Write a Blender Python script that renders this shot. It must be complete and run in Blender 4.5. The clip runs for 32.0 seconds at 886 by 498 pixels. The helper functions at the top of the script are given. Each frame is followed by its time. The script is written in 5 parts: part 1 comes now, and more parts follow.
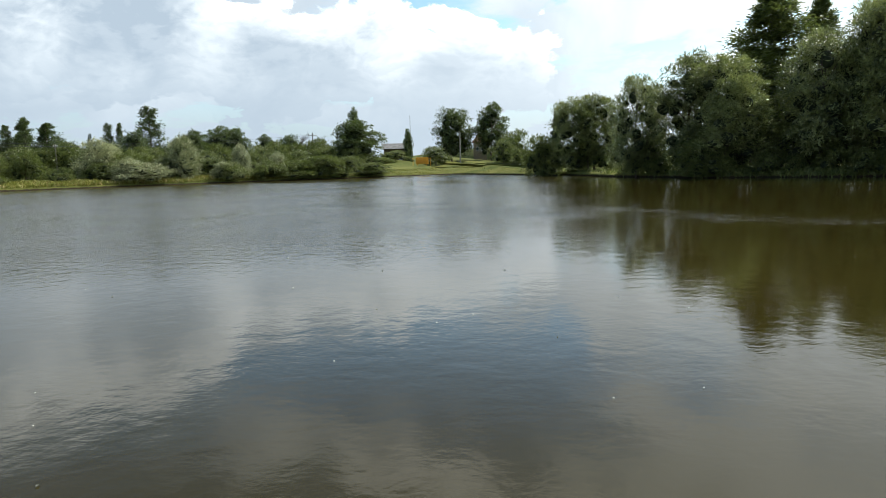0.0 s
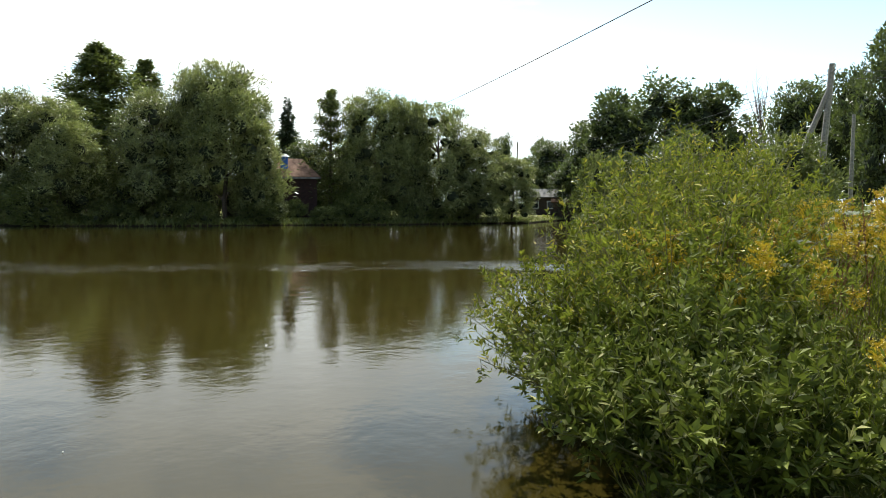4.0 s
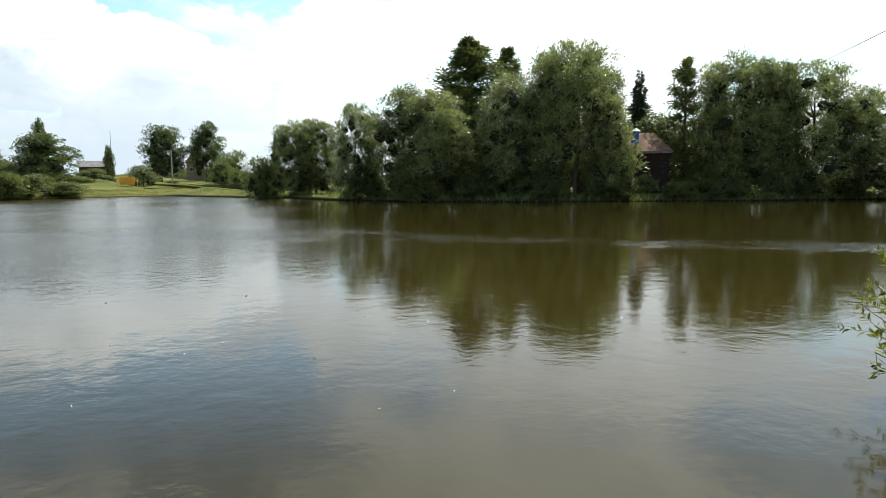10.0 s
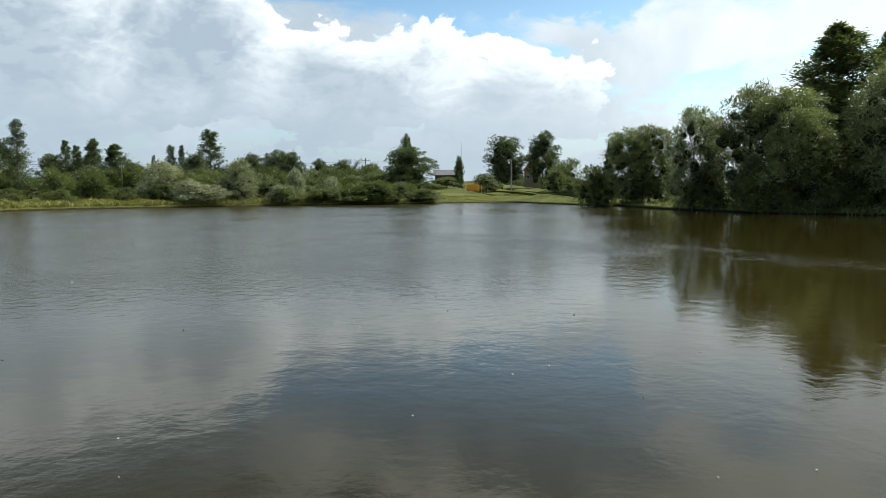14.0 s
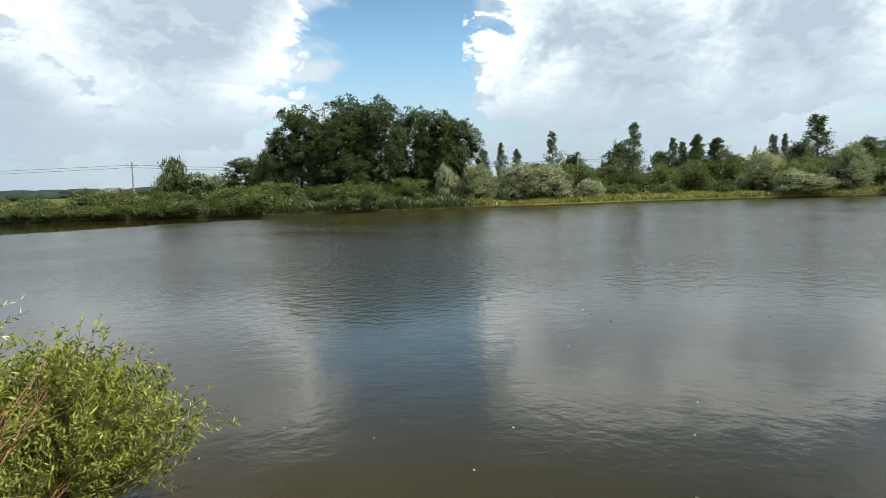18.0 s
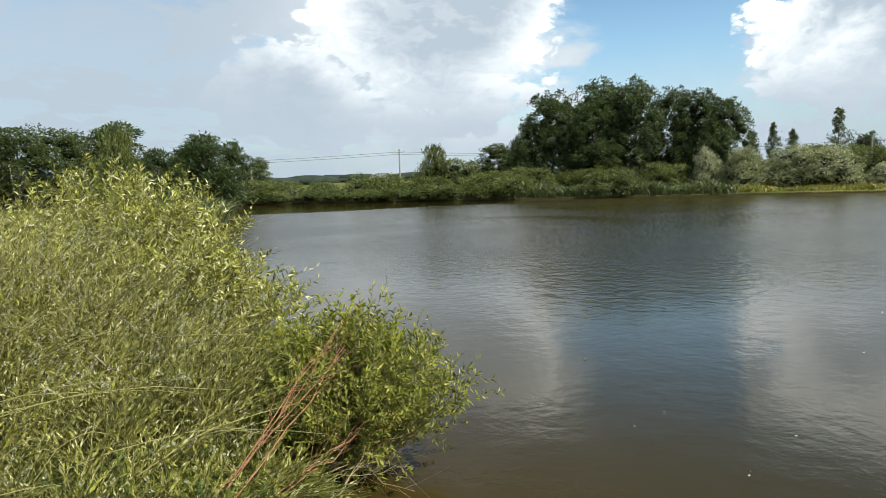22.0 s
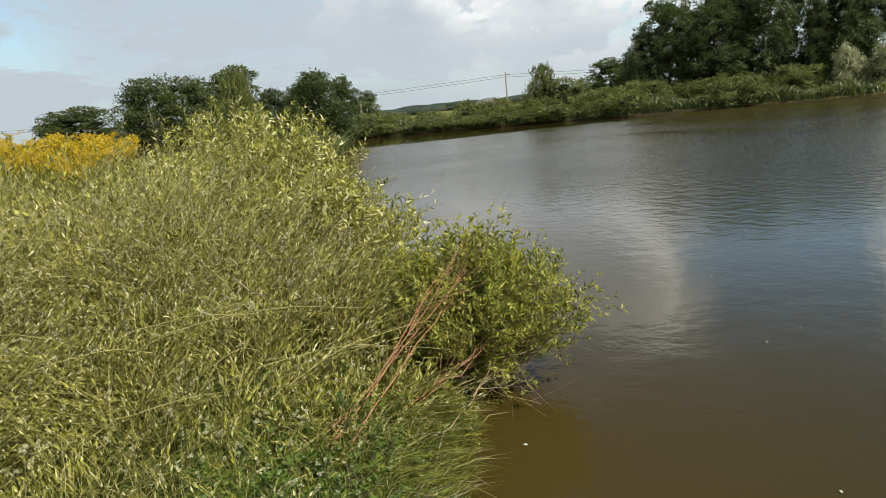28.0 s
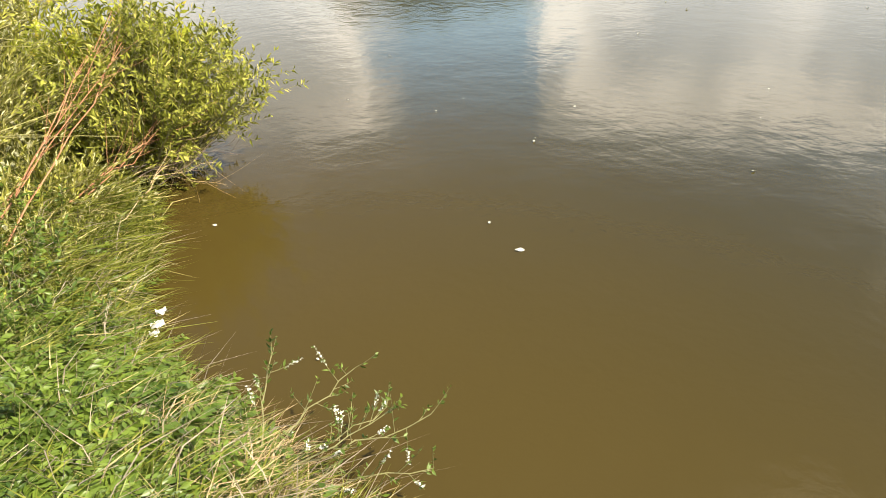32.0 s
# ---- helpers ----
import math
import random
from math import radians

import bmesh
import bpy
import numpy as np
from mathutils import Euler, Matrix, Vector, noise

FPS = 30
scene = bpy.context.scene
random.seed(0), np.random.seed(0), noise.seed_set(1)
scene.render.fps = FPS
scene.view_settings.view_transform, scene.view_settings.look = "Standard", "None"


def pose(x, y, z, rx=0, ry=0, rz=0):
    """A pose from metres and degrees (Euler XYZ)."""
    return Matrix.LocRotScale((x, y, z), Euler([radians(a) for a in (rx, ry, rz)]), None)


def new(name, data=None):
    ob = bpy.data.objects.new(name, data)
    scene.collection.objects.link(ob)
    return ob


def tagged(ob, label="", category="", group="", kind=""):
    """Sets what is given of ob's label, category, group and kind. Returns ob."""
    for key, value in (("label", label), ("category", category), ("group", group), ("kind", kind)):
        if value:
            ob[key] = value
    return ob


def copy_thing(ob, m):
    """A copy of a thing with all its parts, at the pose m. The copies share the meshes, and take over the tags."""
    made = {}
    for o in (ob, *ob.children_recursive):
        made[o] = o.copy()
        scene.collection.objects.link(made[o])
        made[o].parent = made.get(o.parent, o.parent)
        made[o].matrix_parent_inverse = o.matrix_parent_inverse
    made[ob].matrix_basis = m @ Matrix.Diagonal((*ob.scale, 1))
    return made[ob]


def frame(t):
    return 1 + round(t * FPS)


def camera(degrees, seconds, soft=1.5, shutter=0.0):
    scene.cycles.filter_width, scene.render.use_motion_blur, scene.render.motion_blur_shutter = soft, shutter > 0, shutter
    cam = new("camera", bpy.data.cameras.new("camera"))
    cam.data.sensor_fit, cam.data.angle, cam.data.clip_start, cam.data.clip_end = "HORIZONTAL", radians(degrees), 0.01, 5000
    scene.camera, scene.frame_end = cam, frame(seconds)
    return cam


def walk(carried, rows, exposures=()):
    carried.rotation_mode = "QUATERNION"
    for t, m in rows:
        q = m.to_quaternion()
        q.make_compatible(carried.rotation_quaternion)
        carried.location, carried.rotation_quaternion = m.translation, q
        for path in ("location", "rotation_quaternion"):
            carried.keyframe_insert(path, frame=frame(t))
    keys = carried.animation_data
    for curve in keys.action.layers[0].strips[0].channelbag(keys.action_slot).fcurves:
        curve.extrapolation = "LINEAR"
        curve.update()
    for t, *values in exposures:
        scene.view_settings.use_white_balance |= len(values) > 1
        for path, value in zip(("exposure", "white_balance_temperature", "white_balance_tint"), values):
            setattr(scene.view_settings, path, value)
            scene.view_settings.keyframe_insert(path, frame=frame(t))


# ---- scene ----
cam = camera(67.15, 32.0, soft=0.7)
PATH = [
    (0, 0.24, 0.05, 1.676, 82.73, 1.35, -0.01),
    (0.5, 0.251, 0.062, 1.68, 84.21, 1.6, -1.26),
    (1, 0.271, 0.128, 1.707, 86.15, 1.64, -17.04),
    (1.5, 0.225, 0.027, 1.673, 84.66, 0.72, -36.57),
    (2, 0.191, -0.015, 1.687, 85.71, -0.28, -49.57),
    (2.5, 0.158, -0.037, 1.695, 86.49, -0.26, -54.69),
    (3, 0.128, -0.058, 1.703, 86.03, -0.08, -53.23),
    (3.5, 0.11, -0.063, 1.713, 86.32, -0.38, -52.88),
    (5.5, -0.022, -0.15, 1.763, 86.35, 0.05, -51.46),
    (6, -0.061, -0.174, 1.781, 86.05, -0.15, -49.31),
    (6.5, -0.051, -0.158, 1.77, 85.29, -0.57, -47.08),
    (7, -0.006, -0.111, 1.759, 85.28, -0.51, -43.07),
    (7.5, 0.054, -0.053, 1.718, 85.43, -0.14, -39.23),
    (8, 0.075, -0.028, 1.704, 84.71, -0.15, -35.7),
    (8.5, 0.079, -0.025, 1.707, 84.28, 0, -32.54),
    (9, 0.03, -0.053, 1.708, 84.4, 0.28, -30.2),
    (9.5, -0.032, -0.087, 1.723, 83.98, 0.3, -27.22),
    (10, -0.11, -0.105, 1.711, 84.33, 0.33, -23.62),
    (10.5, -0.172, -0.094, 1.73, 84.37, 0.55, -20.96),
    (11, -0.23, -0.098, 1.752, 84.86, -0.09, -17.54),
    (11.5, -0.268, -0.092, 1.784, 85.01, 0.13, -13.46),
    (12, -0.274, -0.057, 1.817, 84.91, -0.02, -9.58),
    (12.5, -0.218, 0.109, 1.883, 84.73, 0.12, -5.92),
    (13, -0.169, 0.201, 1.933, 85.09, -0.11, -2.43),
    (13.5, -0.133, 0.23, 1.925, 85.16, 0.04, 1.02),
    (15.5, 0.004, 0.193, 1.767, 84.14, 0.67, 19.16),
    (16, -0.009, 0.174, 1.761, 85.53, 0.96, 28.03),
    (16.5, -0.025, 0.197, 1.76, 85.24, 0.48, 35.32),
    (17, -0.021, 0.204, 1.772, 85.5, 1.27, 41.43),
    (17.5, 0.024, 0.19, 1.774, 84.86, 1.6, 46.92),
    (18, 0.071, 0.109, 1.79, 85.08, 1.67, 52.42),
    (18.5, 0.137, 0.082, 1.763, 84.77, 1.07, 59.09),
    (19, -0.006, 0.041, 1.758, 83.45, 0.94, 65.78),
    (19.5, -0.033, -0.011, 1.755, 84.41, -0.11, 73.18),
    (20, -0.074, -0.019, 1.738, 84.11, 0.3, 76.23),
    (20.5, -0.021, 0.003, 1.737, 83.35, 0.54, 75.47),
    (21, -0.066, -0.001, 1.721, 82.01, 1.07, 74.04),
    (21.5, -0.068, -0.005, 1.748, 83.6, 1.78, 74.41),
    (22, -0.018, 0.008, 1.75, 84.41, 1.46, 73.47),
    (22.5, 0.021, 0.045, 1.759, 83.9, 2.36, 69.15),
    (23, 0.022, 0.065, 1.748, 82.83, 2.82, 65.03),
    (23.5, -0.005, 0.066, 1.739, 81.61, 3.07, 62.82),
    (24, -0.01, 0.032, 1.751, 82.49, 4.37, 66.3),
    (24.5, 0.021, -0.018, 1.742, 81.35, 4.6, 79.6),
    (25, 0.025, -0.01, 1.758, 81.48, 5.58, 81.56),
    (25.5, 0.03, 0.028, 1.752, 80.56, 7.33, 79.83),
    (27.5, -0.002, -0.044, 1.729, 79.39, 5.34, 79.85),
    (28, -0.001, -0.037, 1.719, 78.64, 5.24, 82.56),
    (28.5, -0.015, -0.043, 1.714, 77.4, 4.37, 81.92),
    (29, -0.011, -0.053, 1.716, 77.23, 3.96, 82.45),
    (29.5, -0.007, -0.018, 1.707, 76.52, 3.2, 79.17),
    (30, -0.036, -0.028, 1.702, 76.14, 2.64, 76.4),
    (30.5, -0.024, -0.024, 1.698, 76.98, 1.1, 74.72),
    (31, 0.009, -0.001, 1.67, 73.52, 0.26, 68.11),
    (31.5, 0.048, 0.027, 1.613, 66.99, 0.15, 61.19),
    (32, 0.077, 0.01, 1.573, 60.38, 1.23, 57.12),
]
EXPOSURES = [(0, 0.03, 6050, 5), (1.0, -0.12, 6100, 5), (1.6, 0.3, 6300, 5), (2.5, 0.35, 6350, 5), (9, 0.48, 6250, 5), (10.5, 0.15, 6200, 5), (12, -0.15, 6100, 4), (15.5, -0.12, 6000, 4), (19, 0.05, 6150, 5),
             (22, 0.0, 6250, 6), (23.8, 0.18, 6400, 6), (25, -0.04, 6500, 7), (29, -0.03, 6700, 8), (30.5, 0.08, 6700, 8), (31.5, 0.65, 7200, 9), (32, 1.05, 7400, 10)]
walk(cam, [(t, pose(*p)) for t, *p in PATH], exposures=EXPOSURES)

# ---- light and sky ----
SUN_AZ, SUN_EL = 52.0, 50.0          # clockwise from north (+y), degrees
sun_dir = Vector((math.sin(radians(SUN_AZ)) * math.cos(radians(SUN_EL)),
                  math.cos(radians(SUN_AZ)) * math.cos(radians(SUN_EL)), math.sin(radians(SUN_EL))))
sun = new("sun", bpy.data.lights.new("sun", "SUN"))
sun.data.energy, sun.data.angle, sun.data.color = 5.0, radians(0.6), (1.0, 0.95, 0.86)
sun.matrix_world = Matrix.Translation((0, 0, 60)) @ sun_dir.to_track_quat("Z", "Y").to_matrix().to_4x4()


class Nodes:
    """Short hand for building a node tree."""

    def __init__(self, tree):
        self.tree = tree
        tree.nodes.clear()

    def add(self, kind, ins=None, **props):
        n = self.tree.nodes.new(kind)
        for k, v in props.items():
            setattr(n, k, v)
        for k, v in (ins or {}).items():
            self.put(n.inputs[k], v)
        return n

    def put(self, socket, v):
        if isinstance(v, bpy.types.NodeSocket):
            self.tree.links.new(v, socket)
        elif isinstance(v, bpy.types.Node):
            self.tree.links.new(v.outputs[0], socket)
        else:
            socket.default_value = v

    def math(self, op, a, b=0.0, c=None, clamp=False):
        n = self.tree.nodes.new("ShaderNodeMath")
        n.operation, n.use_clamp = op, clamp
        self.put(n.inputs[0], a)
        self.put(n.inputs[1], b)
        if c is not None:
            self.put(n.inputs[2], c)
        return n.outputs[0]

    def ramp(self, x, lo, hi, to0=0.0, to1=1.0, smooth=True):
        n = self.tree.nodes.new("ShaderNodeMapRange")
        n.interpolation_type = "SMOOTHSTEP" if smooth else "LINEAR"
        for i, v in enumerate((x, lo, hi, to0, to1)):
            self.put(n.inputs[i], v)
        return n.outputs[0]

    def mix(self, f, a, b, blend="MIX"):
        n = self.tree.nodes.new("ShaderNodeMix")
        n.data_type, n.blend_type = "RGBA", blend
        self.put(n.inputs[0], f)
        self.put(n.inputs[6], a)
        self.put(n.inputs[7], b)
        return n.outputs[2]

    def noise(self, vec, scale, detail=4.0, rough=0.55, dist=0.0):
        n = self.tree.nodes.new("ShaderNodeTexNoise")
        self.put(n.inputs["Vector"], vec)
        n.inputs["Scale"].default_value = scale
        n.inputs["Detail"].default_value = detail
        n.inputs["Roughness"].default_value = rough
        n.inputs["Distortion"].default_value = dist
        return n.outputs[0]


world = bpy.data.worlds.new("world")
scene.world = world
world.use_nodes = True
W = Nodes(world.node_tree)
sky = W.add("ShaderNodeTexSky", sky_type="NISHITA", sun_disc=False, sun_elevation=radians(SUN_EL), sun_rotation=radians(SUN_AZ))
sky.air_density, sky.dust_density, sky.ozone_density = 1.0, 1.6, 1.6
geo = W.add("ShaderNodeTexCoord").outputs["Generated"]
sep = W.add("ShaderNodeSeparateXYZ", {0: geo})
X, Y, Z = sep.outputs
az = W.math("MULTIPLY", W.math("ARCTAN2", W.math("MULTIPLY", X, -1.0), Y), 57.2958)     # anticlockwise from north
el = W.math("MULTIPLY", W.math("ARCSINE", Z), 57.2958)
zz = W.math("ADD", W.math("MAXIMUM", Z, 0.0), 0.16)
flat = W.add("ShaderNodeCombineXYZ", {0: W.math("DIVIDE", X, zz), 1: W.math("DIVIDE", Y, zz), 2: 3.7}).outputs[0]
tall = W.add("ShaderNodeVectorMath", {0: geo, 1: (1.0, 1.0, 1.7)}, operation="MULTIPLY").outputs[0]
toward_sun = W.add("ShaderNodeVectorMath", {0: tall, 1: (sun_dir.x * 0.018, sun_dir.y * 0.018, 0.034)}, operation="ADD").outputs[0]


def billow(vec):
    """Soft heaps of cloud with small rounded knobs on them."""
    bend = W.add("ShaderNodeTexNoise", {"Vector": vec, "Scale": 7.0, "Detail": 6.0}).outputs["Color"]
    vec = W.add("ShaderNodeVectorMath", {0: W.add("ShaderNodeVectorMath", {0: bend, "Scale": 0.12}, operation="SCALE"), 1: vec}, operation="ADD").outputs[0]
    out = W.math("MULTIPLY", W.noise(vec, 6.5, 10.0, 0.6), 0.95)
    for scale, amount in ((15.0, 0.14), (34.0, 0.12), (75.0, 0.07)):
        v = W.add("ShaderNodeTexVoronoi", {"Vector": vec, "Scale": scale, "Smoothness": 0.8}, feature="SMOOTH_F1").outputs["Distance"]
        out = W.math("ADD", out, W.math("MULTIPLY", W.math("SUBTRACT", 0.62, v), amount))
    return out


puff = billow(tall)
puff_sun = billow(toward_sun)
deck = W.noise(flat, 1.3, 9.0, 0.58, 0.2)
haze = W.noise(geo, 3.5, 6.0, 0.55, 0.4)


def mass(az0, el0, ra, re, ragged=1.3):
    """How far a direction lies inside one heap of cloud, ragged at the edge."""
    da = W.math("DIVIDE", W.math("SUBTRACT", az, az0), ra)
    de = W.math("DIVIDE", W.math("SUBTRACT", el, el0), re)
    d = W.math("SQRT", W.math("ADD", W.math("MULTIPLY", da, da), W.math("MULTIPLY", de, de)))
    return W.math("ADD", W.math("SUBTRACT", 1.0, d), W.math("MULTIPLY", W.math("SUBTRACT", puff, 0.5), ragged * 1.7))


def join(items):
    out = items[0]
    for i in items[1:]:
        out = W.math("MAXIMUM", out, i)
    return out


gap = join([mass(55, 14, 7.5, 14, 0.6), mass(-76, 14, 16, 7), mass(-4, 17, 9, 4), mass(40, 34, 45, 13, 0.8), mass(95, 34, 30, 14, 0.8)])
heaps = join([mass(73, 14, 11, 10, 0.9), mass(85, 7, 7, 4.5), mass(38, 12, 12.5, 8.5), mass(24, 11, 9, 6.5), mass(12, 9, 12, 5), mass(-1, 8, 8, 4.5)])
heaps = W.math("SUBTRACT", heaps, W.math("MULTIPLY", W.ramp(mass(57, 13, 6.5, 15, 0.9), 0.0, 0.35), 0.8))
solid = W.ramp(heaps, 0.0, 0.13)
veil = W.math("MULTIPLY", W.ramp(deck, 0.36, 0.52), W.ramp(gap, 0.3, 0.0))
cover = W.math("MAXIMUM", veil, solid)
cover = W.math("MULTIPLY", cover, W.math("SUBTRACT", 1.0, W.math("MULTIPLY", W.ramp(az, 14.0, 30.0), W.ramp(W.math("ADD", el, W.math("MULTIPLY", puff, 6.0)), 20.5, 24.5, 0.0, 0.9))))
cover = W.math("MULTIPLY", cover, W.ramp(el, 34.0, 58.0, 1.0, 0.15))
cover = W.math("MAXIMUM", cover, W.ramp(el, 1.0, 12.0, 0.85, 0.0))
cover = W.math("MAXIMUM", cover, W.ramp(mass(99, 8, 22, 11, 0.4), 0.0, 0.6, 0.0, 0.85))
lit = W.ramp(W.math("SUBTRACT", puff, puff_sun), -0.07, 0.10)
crown = W.ramp(heaps, 0.85, 0.08)
heap_light = W.math("ADD", W.math("MULTIPLY", crown, 0.85), W.math("MULTIPLY", W.math("SUBTRACT", lit, 0.35), W.math("ADD", W.math("MULTIPLY", crown, 0.35), 0.2)))
veil_light = W.math("MULTIPLY", W.ramp(haze, 0.35, 0.7), 0.48)
heap_light = W.math("MULTIPLY", heap_light, W.ramp(el, 4.5, 12.0, 0.1, 1.3))
bright = W.math("ADD", W.math("MULTIPLY", heap_light, solid), W.math("MULTIPLY", veil_light, W.math("SUBTRACT", 1.0, solid)))
bright = W.math("MULTIPLY", bright, W.ramp(el, 2.0, 7.0, 0.4, 1.1))
bright = W.math("MULTIPLY", bright, W.ramp(az, 78.0, 96.0, 1.0, 0.0))
toward = W.math("ADD", W.math("ADD", W.math("MULTIPLY", X, sun_dir.x), W.math("MULTIPLY", Y, sun_dir.y)), W.math("MULTIPLY", Z, sun_dir.z))
bright = W.math("ADD", bright, W.ramp(toward, 0.25, 0.95, 0.0, 0.9))
cloud = W.mix(W.math("MULTIPLY", bright, 0.68), (5.4, 6.1, 6.9, 1), (14.0, 13.9, 13.6, 1))
blue = W.mix(1.0, sky.outputs[0], W.mix(W.ramp(el, 10.0, 26.0), (1.65, 1.85, 1.8, 1), (0.66, 0.8, 0.88, 1)), "MULTIPLY")
col = W.mix(cover, blue, cloud)
back = W.add("ShaderNodeBackground", {"Color": col, "Strength": 0.1})
W.add("ShaderNodeOutputWorld", {0: back})


# ---- materials ----
def material(name):
    m = bpy.data.materials.new(name)
    m.use_nodes = True
    return m, Nodes(m.node_tree)


def leaf_material(name, dark, light, dry=None, dry_part=0.0, through_part=0.22, rough=0.42, patch=0.6, gloss=0.45):
    """Leaves: each its own shade, patches painted as lit sprays and dark gaps, some light through the blade."""
    m, n = material(name)
    obj = n.add("ShaderNodeTexCoord").outputs["Object"]
    one = n.add("ShaderNodeNewGeometry").outputs["Random Per Island"]
    who = n.add("ShaderNodeObjectInfo").outputs["Random"]
    # noise tone stands in for sunlit sprays and shaded hollows
    spray = n.ramp(n.noise(obj, patch * 3.0, 2.0, 0.6), 0.36, 0.66)
    f = n.math("ADD", n.math("MULTIPLY", one, 0.5), n.math("MULTIPLY", n.ramp(n.noise(obj, patch, 3.0), 0.3, 0.7), 0.3))
    f = n.math("ADD", f, n.math("MULTIPLY", spray, 0.55))
    f = n.math("ADD", f, n.math("MULTIPLY", n.math("SUBTRACT", who, 0.5), 0.3))
    c = n.mix(n.math("MULTIPLY", f, 0.85, clamp=True), (*dark, 1), (*light, 1))
    if dry:
        c = n.mix(n.ramp(one, 1.0 - dry_part, 1.0 - dry_part + 0.02), c, (*dry, 1))
    p = n.add("ShaderNodeBsdfPrincipled", {"Base Color": c, "Roughness": rough, "Specular IOR Level": gloss})
    t = n.add("ShaderNodeBsdfTranslucent", {"Color": n.mix(0.35, c, (0.30, 0.40, 0.06, 1))})
    s = n.add("ShaderNodeMixShader", {0: through_part, 1: p, 2: t})
    n.add("ShaderNodeOutputMaterial", {0: s})
    return m


def plain_material(name, a, b, scale=6.0, rough=0.8, bump=0.3, metallic=0.0):
    """Two tones of one surface, with fine relief."""
    m, n = material(name)
    obj = n.add("ShaderNodeTexCoord").outputs["Object"]
    k = n.noise(obj, scale, 6.0, 0.65)
    k2 = n.noise(obj, scale * 7.3, 4.0, 0.6)
    f = n.ramp(n.math("ADD", n.math("MULTIPLY", k, 0.7), n.math("MULTIPLY", k2, 0.3)), 0.35, 0.65)
    bp = n.add("ShaderNodeBump", {"Strength": bump, "Distance": 0.02, "Height": k2})
    p = n.add("ShaderNodeBsdfPrincipled", {"Base Color": n.mix(f, (*a, 1), (*b, 1)), "Roughness": rough, "Metallic": metallic, "Normal": bp})
    n.add("ShaderNodeOutputMaterial", {0: p})
    return m


def water_material():
    m, n = material("pond_water")
    obj = n.add("ShaderNodeTexCoord").outputs["Object"]
    sx, sy, _ = n.add("ShaderNodeSeparateXYZ", {0: obj}).outputs
    lee = n.math("ADD", n.math("MULTIPLY", sx, -0.98), n.math("MULTIPLY", sy, 0.17))
    lee = n.math("ADD", lee, n.math("MULTIPLY", n.math("SUBTRACT", n.noise(obj, 0.06, 3.0, 0.5, 0.6), 0.5), 16.0))
    out = n.math("ADD", n.math("MULTIPLY", sx, -0.6), n.math("MULTIPLY", sy, 0.8))
    out = n.math("ADD", out, n.math("MULTIPLY", n.math("SUBTRACT", n.noise(obj, 0.11, 3.0, 0.5, 0.6), 0.5), 10.0))
    wind = n.math("MULTIPLY", n.ramp(lee, -7.0, 5.0), n.ramp(out, 7.0, 16.0, 0.03, 1.0))
    calm = n.math("ADD", n.math("MULTIPLY", sx, 0.949), n.math("MULTIPLY", sy, 0.315))
    calm = n.math("ADD", calm, n.math("MULTIPLY", n.math("SUBTRACT", n.noise(obj, 0.16, 4.0, 0.6), 0.5), 8.0))
    wind = n.math("MULTIPLY", wind, n.ramp(calm, -44.0, -42.5, 0.0, 1.0))
    gust = n.ramp(n.noise(obj, 0.09, 3.0, 0.5, 0.8), 0.3, 0.7, 0.55, 1.0)
    wind = n.math("MULTIPLY", wind, gust)
    swell = n.noise(obj, 2.2, 3.0, 0.5, 0.3)
    chop = n.noise(obj, 3.6, 3.0, 0.55, 0.4)
    ripple = n.noise(obj, 10.0, 4.0, 0.62, 0.3)
    h = n.math("ADD", n.math("MULTIPLY", swell, 0.011), n.math("MULTIPLY", ripple, n.math("ADD", n.math("MULTIPLY", wind, 0.018), 0.0034)))
    across = n.math("ADD", n.math("MULTIPLY", sx, 0.64), n.math("MULTIPLY", sy, 0.77))
    across = n.math("ADD", across, n.math("MULTIPLY", n.noise(obj, 0.12, 3.0), 5.0))
    streak = n.ramp(n.math("ABSOLUTE", n.math("SUBTRACT", across, 22.6)), 0.6, 3.4, 1.0, 0.0)
    streak = n.math("MULTIPLY", streak, n.ramp(n.noise(obj, 0.14, 3.0), 0.40, 0.58))
    rough = n.math("ADD", n.math("MULTIPLY", wind, 0.11), n.math("MULTIPLY", streak, 0.10))
    h = n.math("ADD", h, n.math("MULTIPLY", chop, rough))
    bp = n.add("ShaderNodeBump", {"Strength": 0.4, "Distance": 1.0, "Height": h})
    silt = n.mix(n.ramp(n.noise(obj, 0.25, 4.0), 0.3, 0.7), (0.033, 0.0255, 0.0048, 1), (0.041, 0.031, 0.0062, 1))
    edge = n.math("SUBTRACT", n.math("ADD", sy, n.math("MULTIPLY", n.noise(obj, 1.1, 4.0), 0.8)), n.math("MULTIPLY", n.math("MAXIMUM", sx, 0.0), 0.37))
    silt = n.mix(n.math("MULTIPLY", n.ramp(edge, 4.2, 0.5), n.ramp(sx, 1.5, -0.5)), silt, (0.056, 0.039, 0.0095, 1))
    p = n.add("ShaderNodeBsdfPrincipled", {"Base Color": silt, "Roughness": n.math("ADD", 0.02, n.math("MULTIPLY", wind, 0.22)), "IOR": 1.333, "Normal": bp})
    n.add("ShaderNodeOutputMaterial", {0: p})
    return m


